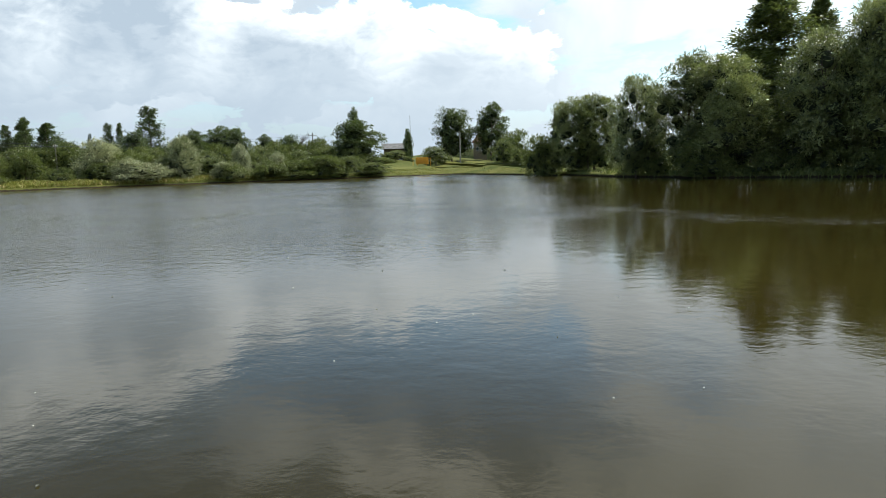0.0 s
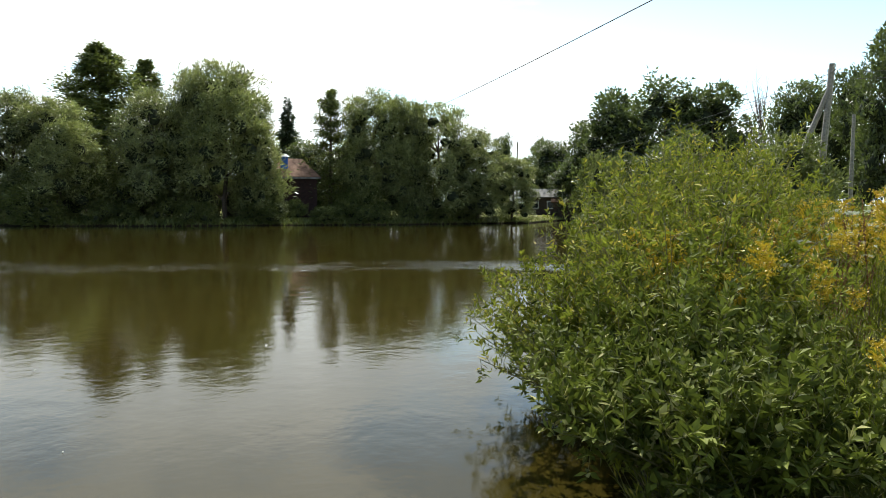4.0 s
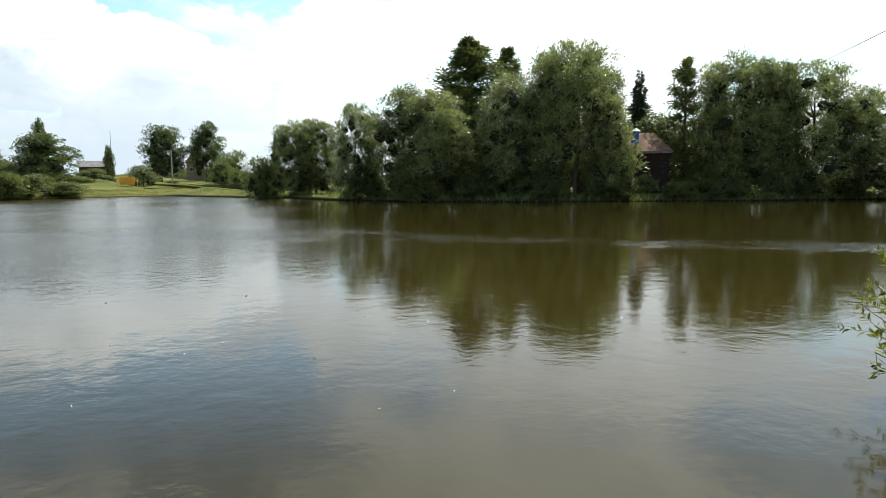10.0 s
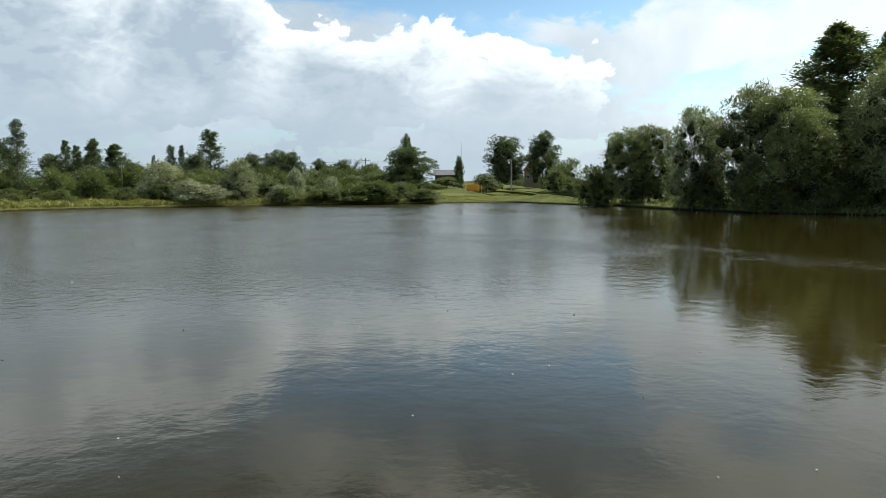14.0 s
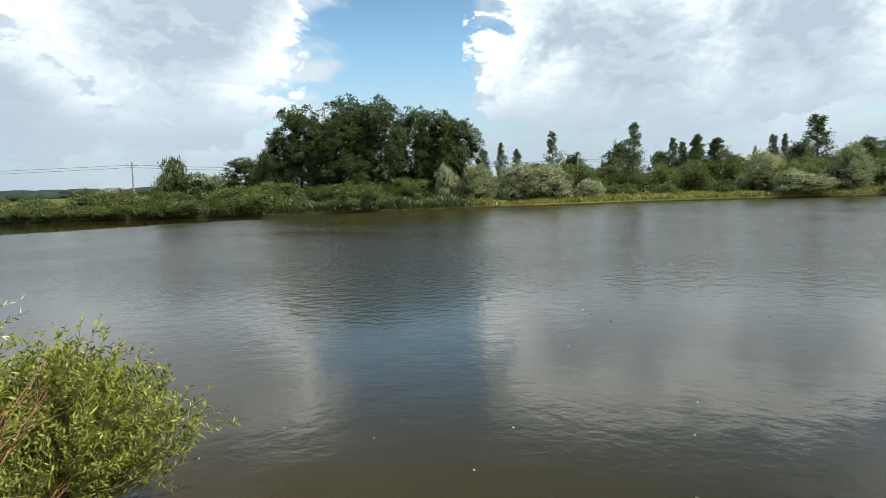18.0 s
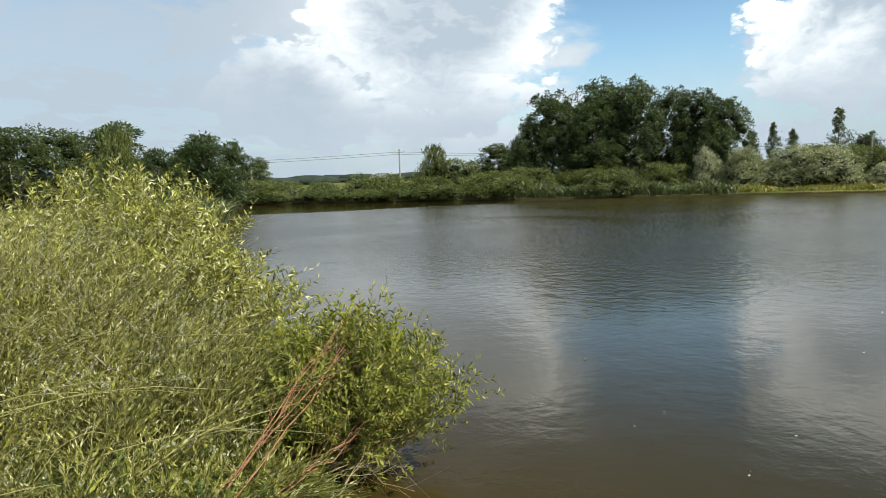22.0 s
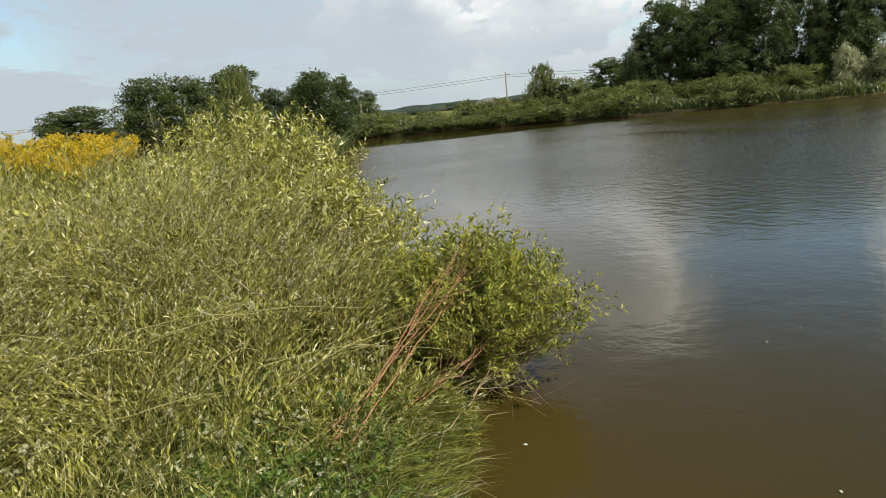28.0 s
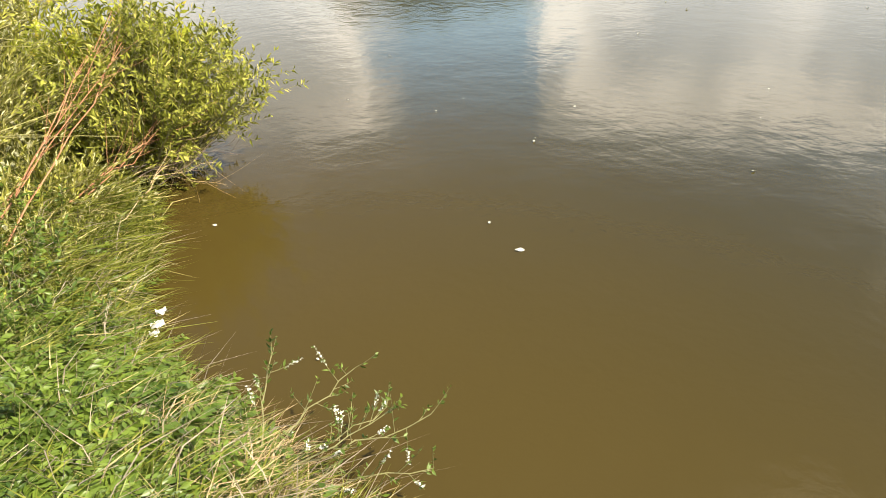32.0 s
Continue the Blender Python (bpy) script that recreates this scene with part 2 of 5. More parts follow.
def ground_material():
    m, n = material("meadow")
    obj = n.add("ShaderNodeTexCoord").outputs["Object"]
    a = n.ramp(n.noise(obj, 0.12, 5.0, 0.6), 0.35, 0.65)
    b = n.ramp(n.noise(obj, 1.7, 6.0, 0.7), 0.35, 0.65)
    c = n.mix(a, (0.12, 0.135, 0.03, 1), (0.24, 0.225, 0.058, 1))
    c = n.mix(n.math("MULTIPLY", b, 0.55), c, (0.05, 0.07, 0.02, 1))
    z = n.add("ShaderNodeSeparateXYZ", {0: obj}).outputs[2]
    c = n.mix(n.ramp(n.math("ADD", z, n.math("MULTIPLY", b, 0.1)), 0.26, 0.12), c, (0.035, 0.026, 0.015, 1))
    bp = n.add("ShaderNodeBump", {"Strength": 0.6, "Distance": 0.06, "Height": n.noise(obj, 14.0, 5.0, 0.7)})
    p = n.add("ShaderNodeBsdfPrincipled", {"Base Color": c, "Roughness": 0.95, "Specular IOR Level": 0.1, "Normal": bp})
    n.add("ShaderNodeOutputMaterial", {0: p})
    return m


M_WATER, M_GROUND = water_material(), ground_material()
M_WILLOW = leaf_material("willow_leaf", (0.020, 0.030, 0.009), (0.50, 0.52, 0.20), through_part=0.3, patch=0.5, rough=0.36, gloss=0.6)
M_SILVER = leaf_material("silver_willow_leaf", (0.09, 0.115, 0.025), (0.66, 0.64, 0.40), through_part=0.3, patch=0.8)
M_BROAD = leaf_material("broad_leaf", (0.020, 0.034, 0.010), (0.15, 0.18, 0.065), through_part=0.28, patch=0.4)
M_GROVE = leaf_material("grove_leaf", (0.020, 0.036, 0.010), (0.13, 0.165, 0.06), patch=0.35)
M_CONIFER = leaf_material("conifer_needles", (0.02, 0.04, 0.018), (0.10, 0.14, 0.06), through_part=0.1)
M_BRIGHT = leaf_material("bright_leaf", (0.14, 0.21, 0.025), (0.34, 0.42, 0.06), through_part=0.4)
M_SHRUB = leaf_material("shrub_leaf", (0.026, 0.042, 0.010), (0.27, 0.29, 0.085), through_part=0.3, patch=0.7)
M_OSIER = leaf_material("osier_leaf", (0.022, 0.034, 0.004), (0.40, 0.42, 0.045), (0.50, 0.40, 0.06), 0.10, through_part=0.3, patch=3.0, gloss=0.12, rough=0.6)
M_PALE_OSIER = leaf_material("pale_osier_leaf", (0.04, 0.052, 0.006), (0.40, 0.41, 0.07), (0.5, 0.44, 0.12), 0.1, through_part=0.15, patch=3.0, gloss=0.12, rough=0.6)
M_SALLOW = leaf_material("sallow_leaf", (0.012, 0.022, 0.004), (0.24, 0.27, 0.04), (0.38, 0.36, 0.13), 0.08, through_part=0.18, patch=2.0, rough=0.6, gloss=0.12)
M_WEED = leaf_material("weed_leaf", (0.016, 0.024, 0.003), (0.56, 0.545, 0.11), (0.68, 0.65, 0.34), 0.18, through_part=0.12, patch=2.4, gloss=0.15, rough=0.55)
M_HERB = leaf_material("herb_leaf", (0.022, 0.055, 0.008), (0.16, 0.23, 0.032), patch=4.0)
M_GRASS = leaf_material("grass_blade", (0.032, 0.05, 0.008), (0.25, 0.265, 0.042), (0.48, 0.40, 0.18), 0.12, patch=2.0, gloss=0.25)
M_ROUGH = leaf_material("rough_grass_blade", (0.13, 0.14, 0.025), (0.36, 0.34, 0.08), (0.50, 0.38, 0.16), 0.18, patch=0.25, gloss=0.15)
M_REED = leaf_material("reed_blade", (0.06, 0.085, 0.025), (0.15, 0.175, 0.06), (0.24, 0.2, 0.1), 0.1, patch=0.3)
M_GOLD = leaf_material("goldenrod_flower", (0.55, 0.36, 0.01), (0.75, 0.55, 0.03), through_part=0.2)
M_WHITE = leaf_material("white_flower", (0.6, 0.62, 0.5), (0.8, 0.8, 0.72), through_part=0.2)
M_CREAM = leaf_material("cream_flower", (0.42, 0.40, 0.22), (0.66, 0.64, 0.42), through_part=0.2)
M_RUST = leaf_material("dry_dock_seed", (0.16, 0.07, 0.03), (0.30, 0.15, 0.07), through_part=0.1)
M_BARK = plain_material("bark", (0.07, 0.05, 0.035), (0.16, 0.12, 0.09), 9.0, 0.9, 0.8)
M_BIRCHBARK = plain_material("birch_bark", (0.08, 0.07, 0.06), (0.30, 0.28, 0.25), 3.0, 0.8, 0.4)
# near-black green for added crown cores: painted shade between the leaves
M_CROWN_SHADE = plain_material("crown_shade", (0.018, 0.026, 0.010), (0.04, 0.05, 0.02), 3.0, 0.95)
M_TWIG = plain_material("green_twig", (0.14, 0.13, 0.05), (0.25, 0.24, 0.10), 20.0, 0.7)
M_REDSTEM = plain_material("red_stem", (0.26, 0.10, 0.045), (0.46, 0.24, 0.12), 25.0, 0.6)
M_STALK = plain_material("straw_green_stalk", (0.26, 0.25, 0.07), (0.48, 0.42, 0.17), 20.0, 0.7)
M_DRYWOOD = plain_material("dry_wood", (0.20, 0.16, 0.11), (0.36, 0.30, 0.22), 20.0, 0.85)
M_STRAW = plain_material("straw", (0.30, 0.20, 0.10), (0.52, 0.40, 0.22), 20.0, 0.8)
M_FARWOOD = plain_material("far_woodland", (0.012, 0.022, 0.014), (0.04, 0.055, 0.03), 0.4, 0.95)
M_POLE = plain_material("weathered_pole", (0.22, 0.20, 0.17), (0.40, 0.37, 0.33), 8.0, 0.9)


# ---- mesh tools ----
rng = np.random.default_rng(7)


def unit(v):
    return v / np.maximum(np.linalg.norm(v, axis=-1, keepdims=True), 1e-9)


def mesh_np(name, parts, materials):
    """One mesh from (vertices, triangles, material index) blocks."""
    vs, fs, mi, off = [], [], [], 0
    for v, f, k in parts:
        vs.append(v)
        fs.append(f + off)
        mi.append(np.full(len(f), k))
        off += len(v)
    v, f, k = np.concatenate(vs), np.concatenate(fs), np.concatenate(mi)
    me = bpy.data.meshes.new(name)
    me.vertices.add(len(v))
    me.vertices.foreach_set("co", v.astype(np.float32).ravel())
    me.loops.add(len(f) * 3)
    me.loops.foreach_set("vertex_index", f.astype(np.int32).ravel())
    me.polygons.add(len(f))
    me.polygons.foreach_set("loop_start", np.arange(0, len(f) * 3, 3, dtype=np.int32))
    me.polygons.foreach_set("material_index", k.astype(np.int32))
    for m in materials:
        me.materials.append(m)
    me.update(calc_edges=True)
    return me


def leaves(p, d, length, width, fold=0.25, droop=0.12, widest=0.42):
    """Folded pointed blades: p base, d direction."""
    n = len(p)
    d = unit(d)
    s = unit(np.cross(d, rng.normal(size=(n, 3)) * 0.8 + [0, 0, 1.0]))
    u = np.cross(s, d)
    length, width = np.broadcast_to(length, n)[:, None], np.broadcast_to(width, n)[:, None]
    mid = p + d * length * widest - u * length * droop * widest
    v = np.stack([p, mid + s * width / 2 + u * width * fold, p + d * length - u * length * droop, mid - s * width / 2 + u * width * fold], 1)
    i = np.arange(n)[:, None] * 4
    return v.reshape(-1, 3), np.concatenate([i + [0, 2, 1], i + [0, 3, 2]])


def blades(p, d, length, width, bow=0.35):
    """Grass blades that bow over: two joints and a tip."""
    n = len(p)
    d = unit(d)
    s = unit(np.cross(d, rng.normal(size=(n, 3))))
    flat_d = unit(d * [1, 1, 0] + rng.normal(size=(n, 3)) * [0.2, 0.2, 0])
    length, width = np.broadcast_to(length, n)[:, None], np.broadcast_to(width, n)[:, None]
    mid = p + d * length * 0.55
    tip = p + d * length * (1 - bow * 0.4) + flat_d * length * bow - np.array([0, 0, 1.0]) * length * bow * 0.45
    v = np.stack([p - s * width * 0.4, p + s * width * 0.4, mid - s * width * 0.5, mid + s * width * 0.5, tip], 1)
    i = np.arange(n)[:, None] * 5
    return v.reshape(-1, 3), np.concatenate([i + [0, 1, 3], i + [0, 3, 2], i + [2, 3, 4]])


def sticks(curve, r0, r1):
    """Tapered three-sided sticks along curves of shape (n, k, 3)."""
    n, k, _ = curve.shape
    d = unit(curve[:, -1] - curve[:, 0])
    s = unit(np.cross(d, np.where(np.abs(d[:, 2:3]) > 0.9, [[1.0, 0, 0]], [[0, 0, 1.0]])))
    u = np.cross(d, s)
    ring = np.stack([s * math.cos(q) + u * math.sin(q) for q in (0, 2.094, 4.189)], 1)
    rr = np.linspace(r0, r1, k)[None, :, None, None]
    v = curve[:, :, None] + ring[:, None] * rr
    f = []
    for j in range(k - 1):
        for q in range(3):
            a, b = j * 3 + q, j * 3 + (q + 1) % 3
            f += [(a, b, b + 3), (a, b + 3, a + 3)]
    f = (np.arange(n) * k * 3)[:, None, None] + np.array(f)[None]
    return v.reshape(-1, 3), f.reshape(-1, 3)


def arcs(base, d, length, bend, k=4):
    s = np.linspace(0, 1, k)[None, :, None]
    length = np.broadcast_to(length, len(base))[:, None, None]
    return base[:, None] + unit(d)[:, None] * length * s + np.asarray(bend)[..., None, :] * length * s * s


def along(curve, s):
    """Points and tangents at the parameters s (n, m) of curves (n, k, 3)."""
    n, k, _ = curve.shape
    q = np.clip(s * (k - 1), 0, k - 1.001)
    j = q.astype(int)
    f = (q - j)[..., None]
    i = np.arange(n)[:, None]
    a, b = curve[i, j], curve[i, j + 1]
    return a + (b - a) * f, unit(b - a)


def blob(c, r, seed=0):
    """A lumpy ball of foliage, or an added dark core, behind the leaves of one bough."""
    bm = bmesh.new()
    bmesh.ops.create_icosphere(bm, subdivisions=2, radius=1.0)
    v = np.array([x.co[:] for x in bm.verts])
    f = np.array([[x.index for x in q.verts] for q in bm.faces])
    bm.free()
    v = v * (1 + 0.22 * np.sin(v @ rng.normal(size=(3, 3)) * 3.1).sum(1, keepdims=True) / 3)
    return v * r + c, f


def part(name, me, parent, label=""):
    ob = new(name, me)
    ob.parent = parent
    return tagged(ob, label)


def part_bm(name, bm, mat, parent=None, label=""):
    me = bpy.data.meshes.new(name)
    bm.normal_update()
    bm.to_mesh(me)
    bm.free()
    me.materials.append(mat)
    ob = new(name, me)
    if parent:
        ob.parent = parent
    return tagged(ob, label)


def box(bm, lo, hi):
    q = bmesh.ops.create_cube(bm, size=1.0)["verts"]
    for v in q:
        v.co = Vector([lo[i] + (v.co[i] + 0.5) * (hi[i] - lo[i]) for i in range(3)])
    return q


# ---- the lie of the land ----
SHORE = [(-1.2, 0.42), (-1.75, 0.2), (-2.2, 0.1), (-2.7, 0.2), (-3.0, 0.32), (-3.5, 0.45), (-5.0, 0.3), (-9.0, 0.1), (-18, -0.2), (-30, -0.8), (-41, -0.6),
         (-60, -2.0), (-74, 0.0), (-71, 10), (-66, 17), (-60, 24), (-56, 33), (-54.6, 38), (-50, 47), (-46, 54), (-42.5, 65), (-36, 72),
         (-23, 83), (-15, 89), (-7, 97), (2, 106), (9, 105), (11, 92), (13.5, 76), (17, 68), (22, 56), (30, 50.5), (39, 46.5), (49, 41.5),
         (60, 39.5), (65, 37.2), (84, 42.8), (88, 41), (86, 38.5), (75, 34), (50, 22.5), (20, 8.3), (9, 3.6), (5.2, 1.9), (4.2, 1.45), (2.5, 0.85), (0.6, 0.75)]
CX, CY = 25.0, 22.0
_s = np.array(SHORE)
_th = np.arctan2(_s[:, 1] - CY, _s[:, 0] - CX)
_rh = np.hypot(_s[:, 0] - CX, _s[:, 1] - CY)
_o = np.argsort(_th)
NT = 1400
THETA = np.linspace(-math.pi, math.pi, NT, endpoint=False)
near_t = math.atan2(-CY, -CX)
RHO = np.interp(THETA, _th[_o], _rh[_o], period=2 * math.pi)
RHO = RHO + 0.25 * np.interp(THETA, np.linspace(-math.pi, math.pi, 300), np.convolve(np.random.default_rng(3).normal(size=300), [0.3, 0.4, 0.3], "same"), period=2 * math.pi) * np.clip((np.abs(THETA - near_t) - 0.12) / 0.1, 0.08, 1)
_dr = (np.roll(RHO, -1) - np.roll(RHO, 1)) / (2 * (THETA[1] - THETA[0]))
SLANT = np.clip(RHO / np.hypot(RHO, _dr), 0.22, 1.0)
D_STEPS = [-8, -3, -0.6, -0.15, 0, 0.1, 0.25, 0.5, 1.0, 2.0, 5.0, 20.0, 60.0, 150.0, 3200.0]
Z_STEPS = [-1.6, -1.0, -0.3, -0.08, 0.0, 0.10, 0.2, 0.27, 0.33, 0.40, 0.55, 0.75, 1.3, 2.4, 38.0]


def shore_gap(x, y):
    """How far a place lies outside the water's edge, in metres."""
    t, r = np.arctan2(y - CY, x - CX), np.hypot(x - CX, y - CY)
    return (r - np.interp(t, THETA, RHO, period=2 * math.pi)) * np.interp(t, THETA, SLANT, period=2 * math.pi)


def height_at(x, y):
    x, y = np.asarray(x, float), np.asarray(y, float)
    d = shore_gap(x, y)
    z = np.interp(d, D_STEPS, Z_STEPS)
    hill = 4.2 * np.exp(-((np.degrees(np.arctan2(x, y)) - 1.0) / 9.0) ** 2) * np.clip((d - 1) / 60.0, 0, 1) * (y > 50)
    lumps = 0.05 * np.sin(x * 1.3 + 0.7 * np.sin(y * 0.9)) * np.cos(y * 1.1) * np.clip(d - 0.5, 0, 1)
    return z + hill + lumps


def build_land():
    ds = [-8, -3, -1, -0.5, -0.2, -0.07, 0, 0.05, 0.1, 0.17, 0.25, 0.35, 0.5, 0.75, 1.0, 1.4, 2, 3, 4.5, 6.5, 9, 13, 20, 30, 45, 70, 110, 200, 400, 900, 3000]
    rings = []
    for d in ds:
        r = RHO + d / SLANT if d < 30 else RHO + d
        x, y = CX + r * np.cos(THETA), CY + r * np.sin(THETA)
        rings.append(np.stack([x, y, height_at(x, y)], 1))
    v = np.concatenate(rings)
    i = np.arange(NT)
    j = (i + 1) % NT
    f = []
    for k in range(len(ds) - 1):
        a, b = k * NT, (k + 1) * NT
        f += [np.stack([a + i, b + i, b + j], 1), np.stack([a + i, b + j, a + j], 1)]
    me = mesh_np("ground", [(v, np.concatenate(f), 0)], [M_GROUND])
    me.polygons.foreach_set("use_smooth", np.ones(len(me.polygons), bool))
    tagged(new("ground", me), "grassy meadow ground sloping down to the pond bank", "ground", kind="structure")
    c = np.array([[CX, CY, 0.0]])
    e = RHO + 0.25
    w = np.concatenate([c, np.stack([CX + e * np.cos(THETA), CY + e * np.sin(THETA), np.zeros(NT)], 1)])
    me = mesh_np("water", [(w, np.stack([np.zeros(NT, int), 1 + i, 1 + j], 1), 0)], [M_WATER])
    tagged(new("water", me), "murky brown pond water with light ripples", "pond", kind="structure")


build_land()


# ---- trees ----
def lobes(kind, n):
    """Centres and radii of the boughs of a crown, for a tree of height 1 and half width 1."""
    out = []
    for q in range(n):
        z = (q + 0.5) / n
        a = rng.uniform(0, 6.283)
        if kind == "willow":
            zc, prof, r = 0.10 + 0.80 * z, math.sqrt(max(0.05, 1 - ((z - 0.38) / 0.68) ** 2)), rng.uniform(0.20, 0.33)
        elif kind == "bush":
            zc, prof, r = 0.12 + 0.72 * z, math.sqrt(max(0.05, 1 - ((z - 0.2) / 0.9) ** 2)), rng.uniform(0.28, 0.42)
        elif kind == "broad":
            zc, prof, r = 0.16 + 0.76 * z, math.sqrt(max(0.04, 1 - ((z - 0.42) / 0.66) ** 2)), rng.uniform(0.28, 0.42)
        elif kind == "birch":
            zc, prof, r = 0.14 + 0.80 * z, 0.9 * math.sqrt(max(0.05, 1 - ((z - 0.45) / 0.62) ** 2)), rng.uniform(0.26, 0.42)
        elif kind == "slim":
            zc, prof, r = 0.12 + 0.83 * z, min(0.95, 1.05 * (1 - z) ** 0.55 + 0.05) * rng.uniform(0.7, 1.1), rng.uniform(0.26, 0.40)
        else:
            zc, prof, r = 0.06 + 0.88 * z, 1 - z, 0.2
        rad = max(0.0, prof - r * 0.8) * math.sqrt(rng.uniform(0.25, 1))
        out.append((rad * math.cos(a), rad * math.sin(a), zc, r * (0.2 + 0.9 * prof if kind == "slim" else 0.65 + 0.35 * prof)))
    return np.array(out)


def make_tree(name, label, kind, mat, H, half, n_lobes, n_leaves, size, wide, bark=None, core=0.5, wind=(-0.25, 0.1), rise=0.45, shoots=3):
    root = new(name)
    lb = lobes(kind, n_lobes)
    sc = np.array([half, half, H])
    c, r = lb[:, :3] * sc, lb[:, 3:4] * np.array([[half, half, half * (1.25 if kind in ("willow", "birch", "slim", "broad") else 1.0)]])
    sub = 11
    us = unit(rng.normal(size=(n_lobes, sub, 3)) + [0, 0, 0.3])
    cs = (c[:, None] + us * r[:, None] * 0.9).reshape(-1, 3)
    rs = np.repeat(r, sub, 0) * rng.uniform(0.24, 0.46, (n_lobes * sub, 1))
    pick = rng.choice(len(cs), n_leaves // shoots, p=rs[:, 0] ** 2 / (rs[:, 0] ** 2).sum())
    u = unit(rng.normal(size=(len(pick), 3)) + [wind[0], wind[1], 0.75])
    p = cs[pick] + u * rs[pick] * [1.0, 1.0, 0.8] * rng.uniform(0.5, 1.1, (len(pick), 1))
    inner = rng.uniform(0, 1, len(pick)) < 0.27
    p[inner] = (np.repeat(c, sub, 0)[pick] + unit(rng.normal(size=u.shape)) * np.repeat(r, sub, 0)[pick] * rng.uniform(0.6, 0.95, (len(pick), 1)))[inner]
    d = unit(u * 0.8 + us.reshape(-1, 3)[pick] * 0.5 + rng.normal(size=u.shape) * 0.3 + [wind[0] * 2, wind[1] * 2, rise - 0.35])
    fit_w = half / np.percentile(np.hypot(p[:, 0], p[:, 1]), 93)
    fit_h = H / np.percentile(p[:, 2], 99.5 if kind in ("birch", "slim") else 98.6)
    fit3 = np.array([fit_w, fit_w, fit_h])
    p, c, r = p * fit3, c * fit3, r * fit3
    p, d = np.repeat(p, shoots, 0), np.repeat(d, shoots, 0)
    d = d + rng.normal(size=d.shape) * 0.35
    p = p + rng.normal(size=p.shape) * size * 0.45
    p[:, 2] = np.maximum(p[:, 2], 0.05)
    blocks = [(*leaves(p, d, size * rng.uniform(0.6, 1.3, len(p)), wide * rng.uniform(0.7, 1.3, len(p))), 0)]
    # added dark balls inside the boughs imitate the crown's inner shade
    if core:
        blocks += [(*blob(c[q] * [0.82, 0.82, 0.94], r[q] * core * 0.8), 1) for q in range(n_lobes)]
    part("crown", mesh_np("crown", blocks, [mat, M_CROWN_SHADE]), root)
    top = 0.8 * H
    zs = np.linspace(0, top, 6)
    line = np.stack([0.03 * half * np.sin(zs * 0.9), 0.03 * half * np.cos(zs * 0.7), zs - 0.3], 1)[None]
    limbs = arcs(line[0][rng.integers(1, 5, 9)], np.stack([np.cos(np.arange(9) * 2.4), np.sin(np.arange(9) * 2.4), np.full(9, 0.9)], 1), half * 0.9, [0, 0, 0.1])
    t = 0.018 * H + 0.03
    part("trunk", mesh_np("trunk", [(*sticks(line, t, t * 0.25), 0), (*sticks(limbs, t * 0.35, t * 0.08), 0)], [bark or M_BARK]), root)
    root["H"], root["half"] = H, half
    return tagged(root, label, "tree" if H > 4.5 else "bush")


def make_slim(name, label, mat, H, half, n_branch, per, size, wide, bark=None, peak=0.35, droop=0.0, skirt=0.1):
    """A narrow tree: ascending branches round a straight stem, each with sprays of leaves."""
    root = new(name)
    z = skirt + (0.97 - skirt) * (np.arange(n_branch) + rng.uniform(0, 1, n_branch)) / n_branch
    prof = np.where(z < peak, 0.55 + 0.45 * (z - skirt) / max(peak - skirt, 0.01), np.maximum(0.06, 1 - np.maximum(z - peak, 0) / (1.02 - peak)) ** 0.75)
    a = np.arange(n_branch) * 2.4 + rng.normal(size=n_branch) * 0.5
    ln = half * prof * rng.uniform(0.35, 1.25, n_branch) * 1.35
    base = np.stack([np.zeros(n_branch), np.zeros(n_branch), z * H - ln * 0.55], 1)
    base[:, 2] = np.maximum(base[:, 2], 0.15)
    br = arcs(base, np.stack([np.cos(a), np.sin(a), rng.uniform(0.6, 1.3, n_branch)], 1), ln, [0, 0, -0.25 - droop], 5)
    q, t = along(br, 0.25 + 0.75 * rng.uniform(0, 1, (n_branch, per)) ** 0.7)
    room = np.repeat(0.06 + 0.11 * ln, per)[:, None]
    p = q.reshape(-1, 3) + rng.normal(size=(n_branch * per, 3)) * room * [1, 1, 1.3] - [0, 0, droop * 0.3]
    p[:, 2] = np.clip(p[:, 2], 0.05, H)
    d = t.reshape(-1, 3) * 0.5 + rng.normal(size=p.shape) * 0.55 + [0, 0, 0.35 - 2.2 * droop]
    crown = [(*leaves(p, d, size * rng.uniform(0.6, 1.3, len(p)), wide * rng.uniform(0.7, 1.3, len(p))), 0), (*sticks(br, 0.05, 0.012), 1)]
    part("crown", mesh_np("crown", crown, [mat, bark or M_BARK]), root)
    line = np.stack([np.zeros(6), np.zeros(6), np.linspace(-0.3, 0.97 * H, 6)], 1)[None]
    part("trunk", mesh_np("trunk", [(*sticks(line, 0.016 * H, 0.02), 0)], [bark or M_BARK]), root)
    root["H"], root["half"] = H, half
    return tagged(root, label, "tree")


